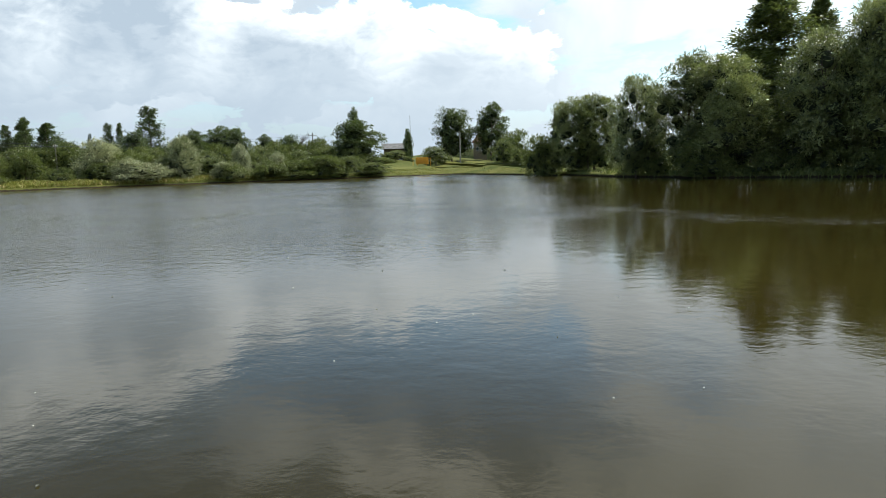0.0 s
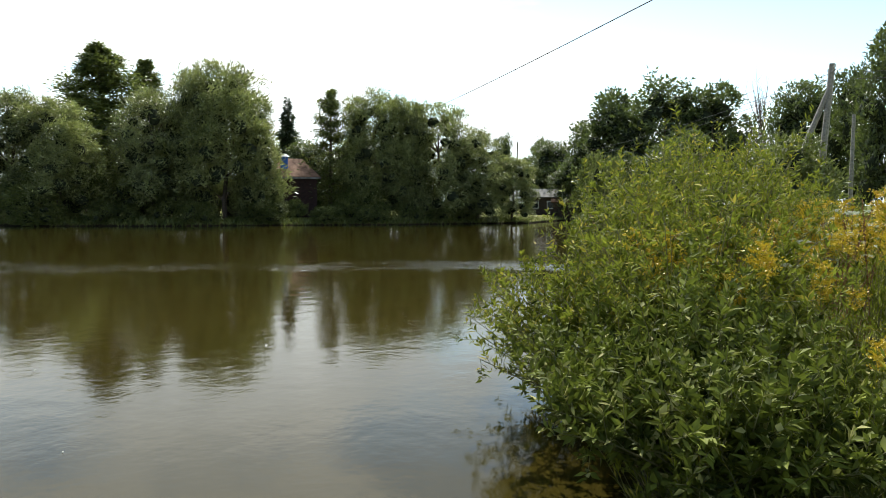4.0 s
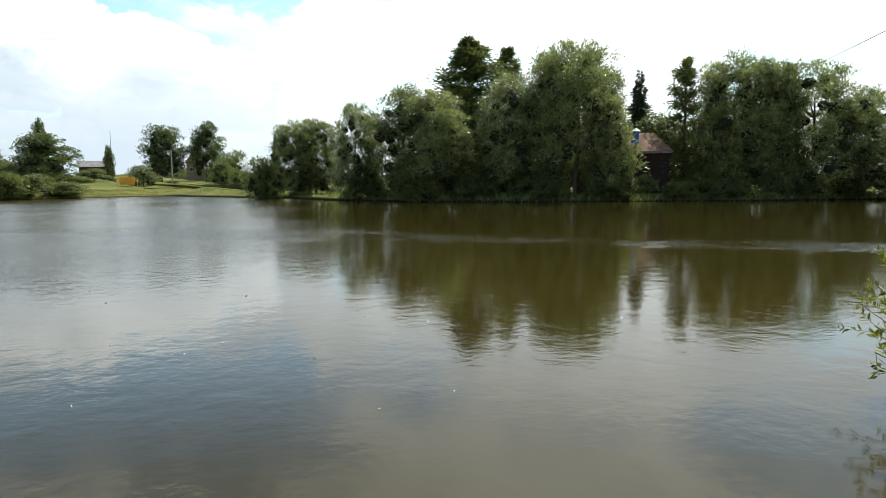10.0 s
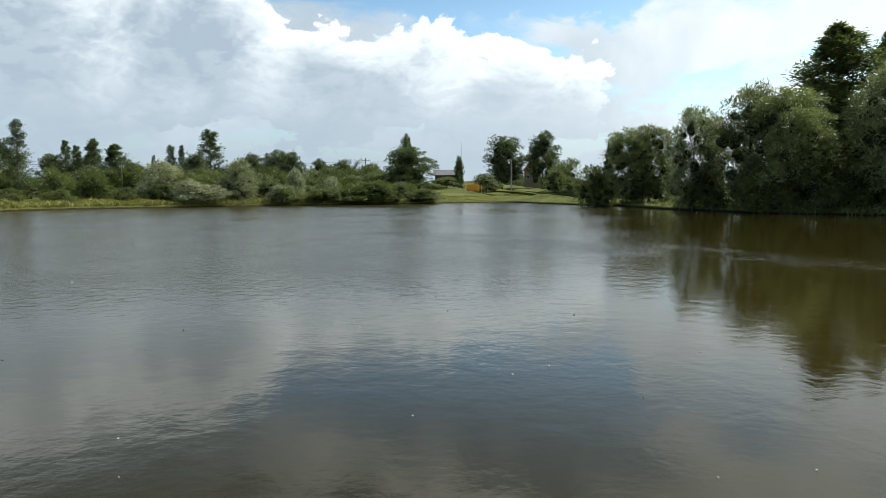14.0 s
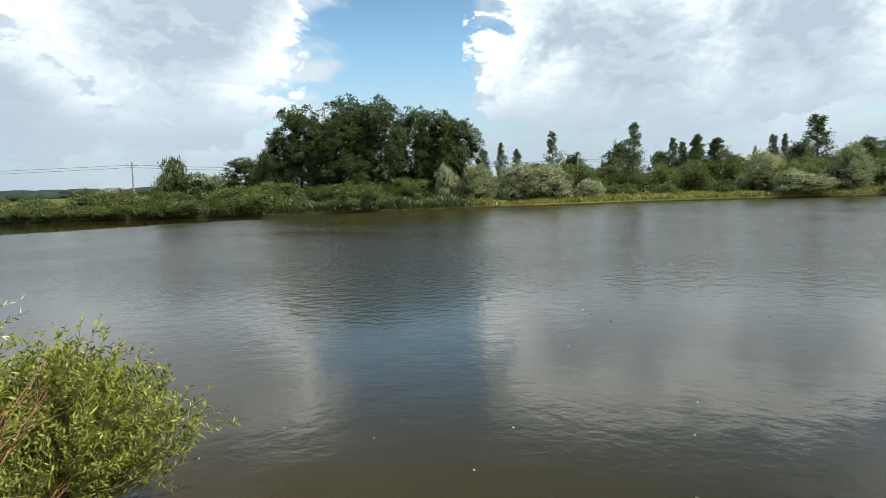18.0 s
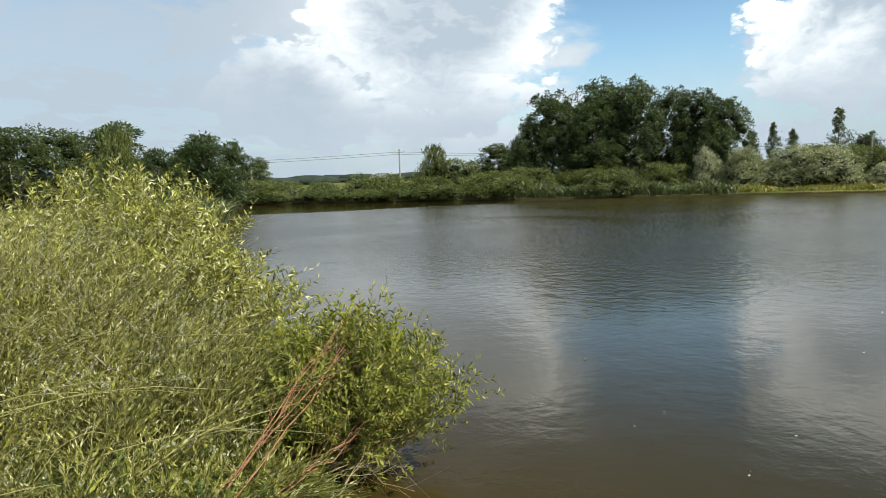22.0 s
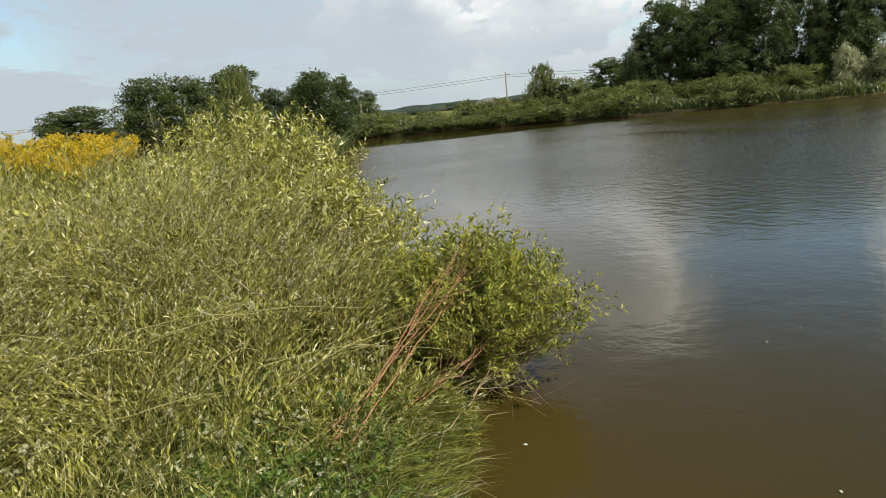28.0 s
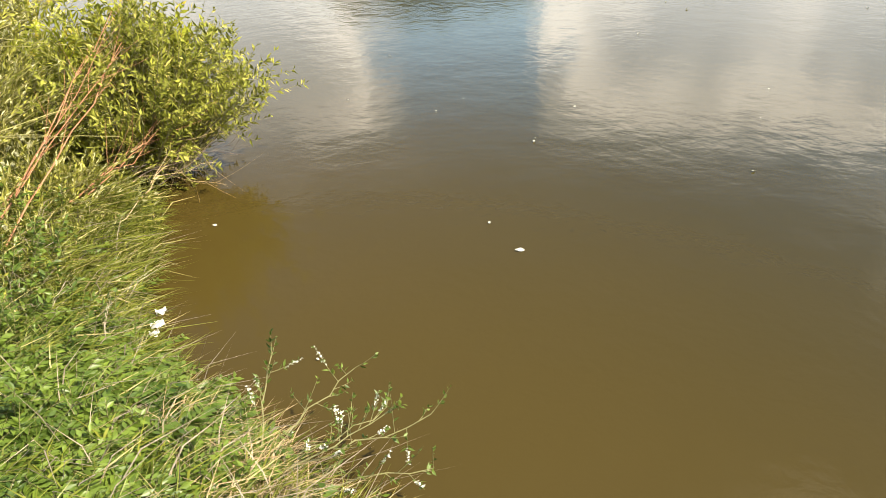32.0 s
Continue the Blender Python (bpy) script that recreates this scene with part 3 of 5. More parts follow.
def make_conifer(name, label, H, half):
    root = new(name)
    n = 6500
    z = 1 - rng.uniform(0.0, 0.98, n) ** 0.6
    tier = 0.66 + 0.34 * np.sin(z * 47 + 1.2 * rng.uniform(0, 1, n))
    rad = (1 - z) * half * tier * rng.uniform(0.3, 1.15, n) + 0.03
    a = rng.uniform(0, 6.283, n) + np.sin(z * 40)
    p = np.stack([rad * np.cos(a), rad * np.sin(a), z * H - rad * 0.25], 1)
    d = np.stack([np.cos(a), np.sin(a), np.full(n, -0.1)], 1) + rng.normal(size=(n, 3)) * 0.35
    blocks = [(*leaves(p, d, rng.uniform(0.2, 0.5, n) * (1.1 - 0.6 * z), 0.11), 0)]
    # added dark balls round the stem paint the shade within the tiers
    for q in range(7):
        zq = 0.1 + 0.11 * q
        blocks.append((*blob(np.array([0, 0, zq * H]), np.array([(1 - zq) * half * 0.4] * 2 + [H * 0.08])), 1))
    part("crown", mesh_np("crown", blocks, [M_CONIFER, M_CROWN_SHADE]), root)
    line = np.stack([np.zeros(5), np.zeros(5), np.linspace(-0.3, 0.98 * H, 5)], 1)[None]
    part("trunk", mesh_np("trunk", [(*sticks(line, 0.16, 0.02), 0)], [M_BARK]), root)
    root["H"], root["half"] = H, half
    return tagged(root, label, "tree")


def make_bare(name, label, H, half):
    root = new(name)
    line = np.stack([np.zeros(6), np.zeros(6), np.linspace(-0.3, H * 0.75, 6)], 1)[None]
    nb = 40
    b0 = np.stack([np.zeros(nb), np.zeros(nb), rng.uniform(0.2, 0.75, nb) * H], 1)
    a = rng.uniform(0, 6.283, nb)
    br = arcs(b0, np.stack([np.cos(a), np.sin(a), np.full(nb, 1.2)], 1), half * rng.uniform(0.8, 1.5, nb), [0, 0, 0.15])
    sp, _ = along(br, np.tile(np.linspace(0.3, 1, 12), (nb, 1)))
    sp = sp.reshape(-1, 3)
    tw = arcs(sp, rng.normal(size=sp.shape) * 0.6 + [0, 0, 0.7], half * 0.35, [0, 0, 0.0], 3)
    part("trunk", mesh_np("trunk", [(*sticks(line, 0.14, 0.04), 0)], [M_BARK]), root)
    part("branchwork", mesh_np("branchwork", [(*sticks(br, 0.05, 0.015), 0), (*sticks(tw, 0.015, 0.006), 0)], [M_BARK]), root)
    root["H"], root["half"] = H, half
    return tagged(root, label, "tree")


KINDS = {
    "willow": [make_tree("willow_tree", "tall bushy willow with silvery wind-blown leaves on the bank", "willow", M_WILLOW, 11, 3.6, 44, 27000, 0.34, 0.085, rise=0.5) for _ in range(3)],
    "grove": [make_tree("willow_tree", "dense dark green grove tree behind the reeds", "willow", M_GROVE, 12, 3.6, 44, 22000, 0.27, 0.13, core=0.62) for _ in range(2)],
    "broad": [make_tree("leafy_tree", "dark green leafy tree behind the pond", "broad", M_BROAD, 9, 2.8, 28, 10500, 0.30, 0.14, core=0.6) for _ in range(2)],
    "far_tree": [make_tree("leafy_tree", "distant low green tree beyond the meadow", "broad", M_BROAD, 8, 3.0, 24, 6000, 0.38, 0.18, core=0.6)],
    "silver": [make_tree("willow_bush", "silvery white willow bush at the water's edge", "bush", M_SILVER, 4, 2.0, 22, 8500, 0.26, 0.075, rise=0.6) for _ in range(2)],
    "willow_bush": [make_tree("willow_bush", "rounded green willow bush overhanging the water", "bush", M_GROVE, 5, 1.7, 22, 12000, 0.24, 0.06, rise=0.6)],
    "low_shrub": [make_tree("bank_bush", "low green bush at the pond edge", "bush", M_SHRUB, 2.0, 1.6, 14, 3900, 0.20, 0.075) for _ in range(2)],
    "shrub": [make_tree("bank_bush", "green bush growing on the pond bank", "bush", M_SHRUB, 3.5, 2.0, 16, 4800, 0.25, 0.095) for _ in range(2)],
    "bright": [make_tree("leafy_tree", "bright yellow-green young tree among willows", "broad", M_BRIGHT, 8, 2.0, 20, 8000, 0.32, 0.12)],
    "birch": [make_slim("birch_tree", "tall dark birch rising above the willows", M_SHRUB, 15, 2.8, 100, 250, 0.27, 0.11, M_BIRCHBARK, 0.42, 0.14)],
    "slim_birch": [make_slim("birch_tree", "slim tall birch with thin airy crown", M_BROAD, 10, 1.6, 44, 100, 0.22, 0.09, M_BIRCHBARK, 0.4, 0.05, 0.16)],
    "slim_tree": [make_slim("leafy_tree", "narrow dark tree on the far side of the pond", M_BROAD, 10, 1.7, 48, 120, 0.25, 0.10, None, 0.28, 0.0, 0.05) for _ in range(2)],
    "poplar": [make_slim("poplar_tree", "narrow light green poplar beside a brick house", M_SHRUB, 13, 1.9, 60, 160, 0.26, 0.10, None, 0.4)],
    "conifer": [make_conifer("spruce_tree", "dark narrow spruce in the distance", 9, 1.5) for _ in range(2)],
    "bare": [make_bare("dead_tree", "leafless grey dead tree among bushes", 8, 2.2)],
}
USED = set()


def plant(kind, rows, swell=1.12):
    """Trees of one kind: x, y, height of the top above the water, half width."""
    for i, (x, y, top, half) in enumerate(rows):
        half = half * {"conifer": 1.35, "slim_tree": 1.1, "slim_birch": 1.05}.get(kind, 1.0)
        src = KINDS[kind][i % len(KINDS[kind])]
        short = 0.5 - float(shore_gap(x, y))
        if short > 0:
            r = math.hypot(x - CX, y - CY)
            x, y = x + (x - CX) / r * short * 1.3, y + (y - CY) / r * short * 1.3
        z = float(height_at(x, y))
        h = max(top - z, 1.0)
        s = Matrix.LocRotScale((x, y, z), Euler((0, 0, (i * 2.399 + x) % 6.283)), (half * swell / src["half"], half * swell / src["half"], h / src["H"]))
        if src in USED:
            copy_thing(src, s @ Matrix.Diagonal((1 / src.scale.x, 1 / src.scale.y, 1 / src.scale.z, 1)))
        else:
            src.matrix_basis = s
            USED.add(src)


plant("grove", [(-72.2, 34.9, 11.4, 3.6), (-70.9, 41.0, 12.6, 4.2), (-66.4, 42.4, 12.1, 3.2), (-65.1, 46.4, 11.1, 3.0), (-62.1, 48, 10.5, 2.8), (-60.2, 49.3, 9.4, 2.4), (-72.5, 32.4, 8.6, 2.2), (-69.0, 38.5, 10.6, 3.6)])
plant("slim_tree", [(-71.6, 62.7, 7.5, 1.2), (-70.0, 64.5, 8.6, 1.1), (-68.4, 66.1, 7.5, 1.2), (-66.2, 100.3, 9.9, 1.6), (-64.2, 104.0, 10.3, 2.0), (-60.3, 104.0, 9.5, 2.4), (-55.2, 112.4, 9.8, 1.3), (-53.6, 113.1, 9.9, 1.3), (-47.4, 110.4, 12.2, 2.7), (-62.1, 96.7, 8.8, 1.4), (-60.2, 97.9, 9.8, 1.5), (-56.4, 96.7, 8.9, 2.0)])
plant("conifer", [(18.4, 108.5, 9.6, 1.0), (-8.2, 159.8, 10.1, 1.1), (49.6, 59.6, 13.9, 2.1), (-57.6, 111.0, 8.0, 1.1), (-43.0, 113.0, 7.6, 1.0)])
plant("slim_birch", [(-62.9, 67.4, 9.6, 1.5), (-56.5, 76.6, 10.5, 1.9)])
plant("far_tree", [(-93.7, 117.4, 6.8, 2.8), (-46.5, 102.1, 7.4, 2.2), (-7.4, 150, 8.9, 0.9), (86.2, 40.2, 12.8, 3.4), (-110, 1.9, 6.2, 2.1)])
plant("silver", [(-56.9, 44.3, 4.3, 1.2), (-54.9, 46.8, 4.2, 2), (-53.2, 51.6, 4.3, 2.2), (-50.9, 54, 4.2, 2.4), (-48.3, 57.6, 2.5, 1.4), (-40.7, 80.5, 5.1, 2.5), (-34.4, 76.8, 2.6, 2.7), (-31.9, 82.2, 5.4, 2.2), (-25.7, 86.5, 4.4, 1.1), (-26.2, 82.1, 2.4, 1.4)])
plant("broad", [(-34.4, 94.1, 6.8, 1.6), (-35.6, 109.5, 8.1, 2.5), (-33.3, 110.3, 7.9, 1.7), (-30.4, 116.3, 7, 1.6), (-13.1, 103.4, 8.2, 3.5), (-16, 124.2, 11.6, 1.3), (2.2, 150, 13.2, 4), (11.1, 149.7, 14, 3.3), (93.3, 58.3, 12.8, 1.9), (96.6, 52.6, 12.0, 3.2), (92.8, 49.4, 11.5, 3.6), (78.5, 32.9, 15.4, 4.4), (75.8, 26, 15.6, 5.0), (77.2, 21.4, 14.6, 4.2), (61.4, 9.7, 11.6, 2.8), (50.1, 3, 12.5, 2.2), (54.9, 5.5, 11.3, 1.7), (-88.5, 34.4, 6.7, 3.2), (-70, -0.8, 6.2, 1.5), (-59.2, -9.8, 6.9, 2.5)])
plant("broad", [(-56.4, -13.3, 6.3, 2.2), (-84.2, -31.7, 6.2, 4.2)])
plant("shrub", [(-22.3, 85.3, 2, 2.1), (-18.9, 88.2, 2.5, 2.1), (-15.4, 89.9, 3, 2.2), (-12.5, 91.4, 2.8, 2.4), (-8.4, 93.8, 2, 2.4), (14.1, 129.3, 7.3, 2.8), (12.4, 77.6, 4.4, 1.9), (-13.1, 129.4, 3.3, 3.2), (-1.2, 135, 4.9, 2.7), (-9.2, 134.7, 4.4, 2.5), (11, 119.6, 5.4, 2.2), (47.8, 45.4, 3.5, 2), (21.9, 55.8, 3, 2), (38.1, 47.6, 1.9, 1.5), (70.4, 33.8, 6.2, 1.7), (38.7, 10.7, 4.9, 2.7), (39.5, 7.4, 5.4, 1.9), (54.7, 24.9, 6.1, 1.9), (-71.2, 20.1, 5.6, 1.6), (-70.5, 22.4, 4.1, 2.4)])
plant("broad", [(-52.9, -14.9, 6.1, 2.0)])
plant("shrub", [(-21.7, -3.5, 3.4, 0.6)])
plant("bare", [(-26.9, 127.4, 7.3, 2.4), (68.6, 14.5, 12.6, 1.7)])
plant("willow", [(15.4, 78.7, 8.3, 2.5), (17.9, 78.1, 8.7, 2.7), (18.8, 63.2, 9, 2.4), (22.1, 60, 10.1, 3.2), (24.2, 57, 9.5, 3.1), (30.4, 54, 10.9, 3.3), (34.1, 54.1, 13, 2.9), (35.4, 50.9, 13.3, 4.1), (37.6, 49.3, 10.6, 1.9), (49.7, 46.4, 12.4, 3.6), (51.6, 44.3, 12.1, 2.7), (55.5, 42.7, 11.8, 4.0), (59.6, 40.4, 9.4, 3.5), (63.0, 38.3, 6.9, 2.4)])
plant("shrub", [(26.3, 57.0, 4.6, 1.9), (27.6, 60.8, 6.5, 2.2), (14.6, 77.6, 3.6, 1.8), (16.8, 77.2, 3.8, 2.0), (18.8, 76.4, 3.2, 1.8)])
plant("birch", [(30.5, 63, 16.8, 5.2), (35.9, 64.7, 16.6, 3.0)])
plant("bright", [(30.5, 60.7, 8.9, 2)])
plant("poplar", [(46.4, 49.2, 13.4, 2.6)])
plant("willow_bush", [(-41.9, -2.7, 4.7, 2.2), (-44.6, -3.0, 4.5, 1.9), (-38.9, -4.4, 3.8, 1.3)])

def hedge(kind, ends, step, back, top0, top1, half0, half1, seed):
    """A loose row of bushes or trees along a line of places."""
    q = np.random.default_rng(seed)
    rows = []
    for (ax, ay), (bx, by) in zip(ends, ends[1:]):
        ln = math.hypot(bx - ax, by - ay)
        nx, ny = -(by - ay) / ln, (bx - ax) / ln
        for k in range(int(ln / step)):
            f, o = (k + q.uniform(0.1, 0.9)) * step / ln, back + q.uniform(-0.7, 0.7) * step * 0.4
            x, y = ax + (bx - ax) * f + nx * o, ay + (by - ay) * f + ny * o
            tall = q.uniform(top0, top1)
            if math.hypot(x - 42.5, y - 45.5) < 4.0 or math.hypot(x - 43.5, y - 50.0) < 3.5:
                tall = min(tall, 1.3)
            rows.append((x, y, float(height_at(x, y)) + tall, q.uniform(half0, half1)))
    plant(kind, rows, 1.0)


WILLOW_SHORE = [(62, 41.5), (49, 42), (39, 47), (30, 51), (22, 57), (17, 69), (13.5, 78)]
hedge("shrub", WILLOW_SHORE[:6], 5.0, -2.0, 2.5, 4.5, 1.5, 2.2, 1)
hedge("low_shrub", WILLOW_SHORE[:6], 2.4, -0.9, 1.2, 2.2, 1.1, 1.7, 11)
plant("low_shrub", [(46.0, 46.3, 3.0, 1.4), (41.2, 48.3, 2.2, 1.0), (47.0, 47.2, 3.6, 1.4)])
hedge("broad", WILLOW_SHORE[:5], 4.4, -12.0, 6.5, 9.0, 2.8, 3.6, 2)
hedge("low_shrub", [(-62, 27), (-68, 17), (-73, 9), (-77, 2)], 2.6, 3.2, 1.5, 2.1, 1.6, 2.2, 3)
hedge("low_shrub", [(-68, 29), (-75, 18), (-82, 8), (-86, -4)], 3.2, 3.2, 1.6, 2.3, 2.0, 2.6, 13)
hedge("low_shrub", [(-56.5, 38), (-60, 31)], 3.2, 2.0, 1.6, 2.2, 1.6, 2.0, 4)
NORTH_SHORE = [(-54, 40), (-50, 47), (-46, 54), (-42.5, 65), (-36, 72), (-23, 83), (-15, 89), (-7, 97)]
hedge("shrub", NORTH_SHORE, 3.4, 13.0, 2.2, 4.0, 1.8, 2.6, 21)
hedge("shrub", NORTH_SHORE[4:], 3.2, 7.0, 1.9, 3.4, 1.6, 2.3, 22)
hedge("low_shrub", NORTH_SHORE[1:5], 3.6, 6.0, 0.9, 1.7, 1.2, 1.9, 23)
hedge("silver", NORTH_SHORE[4:7], 9.0, 4.0, 1.6, 3.2, 1.3, 2.0, 24)
hedge("far_tree", [(-78, 52), (-74, 64), (-66, 78), (-58, 92)], 5.5, 6.0, 2.6, 4.0, 2.6, 3.4, 25)
hedge("shrub", [(-74, 26), (-70, 34), (-64, 42), (-57, 46)], 2.8, -2.0, 1.8, 3.0, 1.8, 2.4, 26)
hedge("far_tree", [(-60, 98), (-44, 108), (-30, 118), (-12, 128)], 6.5, 3.0, 3.2, 5.0, 2.6, 3.6, 5)
hedge("low_shrub", [(-30, 86), (-20, 92), (-10, 100)], 3.6, -5.0, 1.6, 2.6, 1.8, 2.4, 6)
hedge("broad", [(92, 42), (80, 30), (66, 16), (60, 6)], 6.0, -6.0, 5.5, 8.5, 2.6, 3.4, 7)
hedge("low_shrub", [(88, 40.5), (72, 31), (55, 22), (36, 13)], 4.0, -2.5, 1.6, 2.6, 1.6, 2.2, 8)
hedge("shrub", [(-70, 74), (-58, 88), (-46, 98), (-30, 104), (-16, 112)], 3.2, 0.0, 2.6, 5.0, 2.0, 2.8, 31)
hedge("far_tree", [(-76, 84), (-64, 98), (-48, 112), (-26, 122)], 6.0, 0.0, 5.0, 8.0, 2.2, 3.2, 32)


def far_woods():
    """The low wooded skyline beyond the fields."""
    q = np.random.default_rng(5)
    blocks = []
    for k in range(330):
        a = radians(q.uniform(12, 118))
        r = q.uniform(300, 420)
        x, y = -r * math.sin(a), r * math.cos(a)
        h, w = q.uniform(1.5, 3.0), q.uniform(9.0, 17.0)
        blocks.append((*blob(np.array([x, y, float(height_at(x, y)) + h * 0.4]), np.array([w, w, h])), 0))
    tagged(new("far_woods", mesh_np("far_woods", blocks, [M_FARWOOD])), "dark low woods along the far skyline", "woods", kind="stuff")


far_woods()

# ---- grass and reeds along the far shore ----
def shore_band(name, label, a0, a1, n, d0, d1, h0, h1, wide, mat, lean=0.25, category="grass"):
    """Upright blades along the stretch of shore between two bearings from the first camera (anticlockwise from north)."""
    xs, ys = CX + RHO * np.cos(THETA), CY + RHO * np.sin(THETA)
    b = np.degrees(np.arctan2(-xs, ys))
    ok = np.where((b > a0) & (b < a1) & (np.hypot(xs, ys) > 25))[0]
    t = THETA[rng.choice(ok, n)] + rng.uniform(-0.003, 0.003, n)
    d = rng.uniform(0, 1, n) ** 1.3 * (d1 - d0) + d0
    r = np.interp(t, THETA, RHO, period=2 * math.pi) + d / np.interp(t, THETA, SLANT, period=2 * math.pi)
    x, y = CX + r * np.cos(t), CY + r * np.sin(t)
    clump = 0.7 + 0.3 * np.sin(x * 0.7) * np.cos(y * 0.9 + x * 0.31)
    p = np.stack([x, y, height_at(x, y) - 0.03], 1)
    q = rng.normal(size=(n, 3)) * [lean, lean, 0] + [0, 0, 1]
    me = mesh_np(name, [(*blades(p, q, rng.uniform(h0, h1, n) * clump, wide * rng.uniform(0.6, 1.4, n), 0.25), 0)], [mat])
    return tagged(new(name, me), label, category, kind="stuff")


shore_band("reeds", "tall green reeds standing along the far bank", 50, 93, 20000, 0.15, 5.0, 0.8, 2.0, 0.10, M_REED, lean=0.3, category="reeds")
shore_band("bank_grass", "rough yellow-green grass along the far bank", 8, 50, 20000, 0.35, 8.0, 0.35, 1.0, 0.08, M_ROUGH, lean=0.4)
shore_band("bank_grass", "mown yellow-green grass on the far bank", -12, 8, 9000, 0.3, 9.0, 0.08, 0.25, 0.08, M_ROUGH, lean=0.5)
shore_band("bank_grass", "shaded undergrowth beneath the willows on the bank", -70, -12, 9000, 0.0, 3.0, 0.3, 0.9, 0.09, M_SHRUB)


# ---- plants near the camera ----
def shoot_plants(base, d, length, bend, n_leaf, size, wide, spread=0.9, s0=0.15, r0=0.004, leaf_rise=0.25, k=5):
    """Stems with leaves all round; returns stem and leaf blocks."""
    c = arcs(base, d, length, bend, k)
    s = np.sort(s0 + (1 - s0) * rng.uniform(0, 1.0, (len(base), n_leaf)) ** 0.8, 1)
    p, t = along(c, s)
    p, t = p.reshape(-1, 3), t.reshape(-1, 3)
    w = rng.normal(size=p.shape)
    w = unit(w - (w * t).sum(1, keepdims=True) * t)
    q = t * (1 - spread * 0.5) + w * spread + [0, 0, leaf_rise]
    taper = (1.15 - 0.5 * s.reshape(-1))
    lf = leaves(p, q, size * taper * rng.uniform(0.6, 1.35, len(p)), wide * rng.uniform(0.7, 1.3, len(p)))
    return sticks(c, r0, r0 * 0.35), lf, c


def osier(name, label, x, y, radius, tall, n_stem, n_side, n_leaf, size, wide, mat, lean=(0, 0), seed=1):
    """A willow shrub: many stems from one stool, side shoots, narrow leaves."""
    z = float(height_at(x, y))
    z = max(z, 0.02)
    root = new(name)
    root.location = (x, y, z)
    a, q = rng.uniform(0, 6.283, n_stem), np.sqrt(rng.uniform(0, 1, n_stem))
    out = np.stack([np.cos(a) * q, np.sin(a) * q, np.zeros(n_stem)], 1)
    base = out * radius * 0.4
    d = out * radius * 0.75 + np.array([lean[0], lean[1], 0]) + np.stack([np.zeros(n_stem)] * 2 + [tall * (1.05 - 0.5 * q ** 2)], 1) * rng.uniform(0.75, 1.1, (n_stem, 1))
    ln = np.linalg.norm(d, axis=1)
    c = arcs(base, d, ln, np.array([0.0, 0.0, -0.10]) + out * 0.12, 6)
    sp, st = along(c, rng.uniform(0.12, 1.0, (n_stem, n_side)))
    sp, st = sp.reshape(-1, 3), st.reshape(-1, 3)
    sd = st * 0.6 + rng.normal(size=sp.shape) * 0.55 + [0, 0, 0.25]
    ss, lf, _ = shoot_plants(sp, sd, rng.uniform(0.12, 0.36, len(sp)) * (0.6 + 0.4 * tall), [0.05, 0.02, 0.1], n_leaf, size, wide, r0=0.0025, k=3)
    lf[0][:, 2] = np.maximum(lf[0][:, 2], -z + 0.01)
    part("branchwork", mesh_np("branchwork", [(*sticks(c, 0.010, 0.003), 0), (*ss, 0)], [M_TWIG]), root)
    part("foliage", mesh_np("foliage", [(*lf, 0)], [mat]), root)
    return tagged(root, label, "shrub")


osier("willow_shrub", "green willow shrub leaning over the water's edge", 5.35, 2.15, 1.0, 1.25, 80, 12, 16, 0.075, 0.018, M_OSIER, (-0.05, 0.1))
osier("willow_shrub", "green willow shrub with dark shaded base at the bank", 4.5, 1.25, 0.85, 1.0, 80, 12, 15, 0.085, 0.028, M_SALLOW, (-0.02, 0.05))
osier("willow_shrub", "low broad-leaved sallow at the foot of the willow shrubs", 3.85, 0.85, 0.7, 0.72, 75, 12, 13, 0.09, 0.030, M_SALLOW, (0.0, 0.12))
osier("willow_shrub", "leafy willow shrub behind the water-side one", 5.9, 1.75, 1.2, 1.6, 80, 12, 16, 0.085, 0.024, M_OSIER)
osier("willow_shrub", "tall yellow-green willow shrub among goldenrod", 8.0, 2.3, 1.2, 2.35, 90, 12, 16, 0.09, 0.02, M_OSIER)
osier("willow_shrub", "tall yellow-green willow shrub along the bank", 10.6, 3.0, 1.4, 2.5, 80, 12, 14, 0.10, 0.024, M_OSIER)
osier("willow_shrub", "small willow shrub with reddish stems over the water", -4.0, 0.5, 0.47, 0.88, 110, 12, 16, 0.055, 0.013, M_PALE_OSIER, (0.0, 0.14))
osier("willow_shrub", "upright green willow shoots beside the small water-side shrub", -4.4, 0.45, 0.3, 1.0, 34, 12, 15, 0.07, 0.017, M_OSIER, (0.0, 0.1))
osier("willow_shrub", "silvery willow shrub beside the pond water", -6.5, -0.55, 0.8, 1.0, 70, 12, 13, 0.085, 0.017, M_WEED, (0.05, 0.1))
osier("willow_shrub", "silvery willow shrub on the bank beyond the weeds", -8.9, -1.35, 1.1, 1.55, 80, 12, 13, 0.10, 0.020, M_WEED, (0.1, 0.1))
osier("willow_shrub", "tall pale willow shrub above the bank weeds", -12.0, -2.1, 1.4, 1.9, 80, 12, 12, 0.12, 0.024, M_WEED)


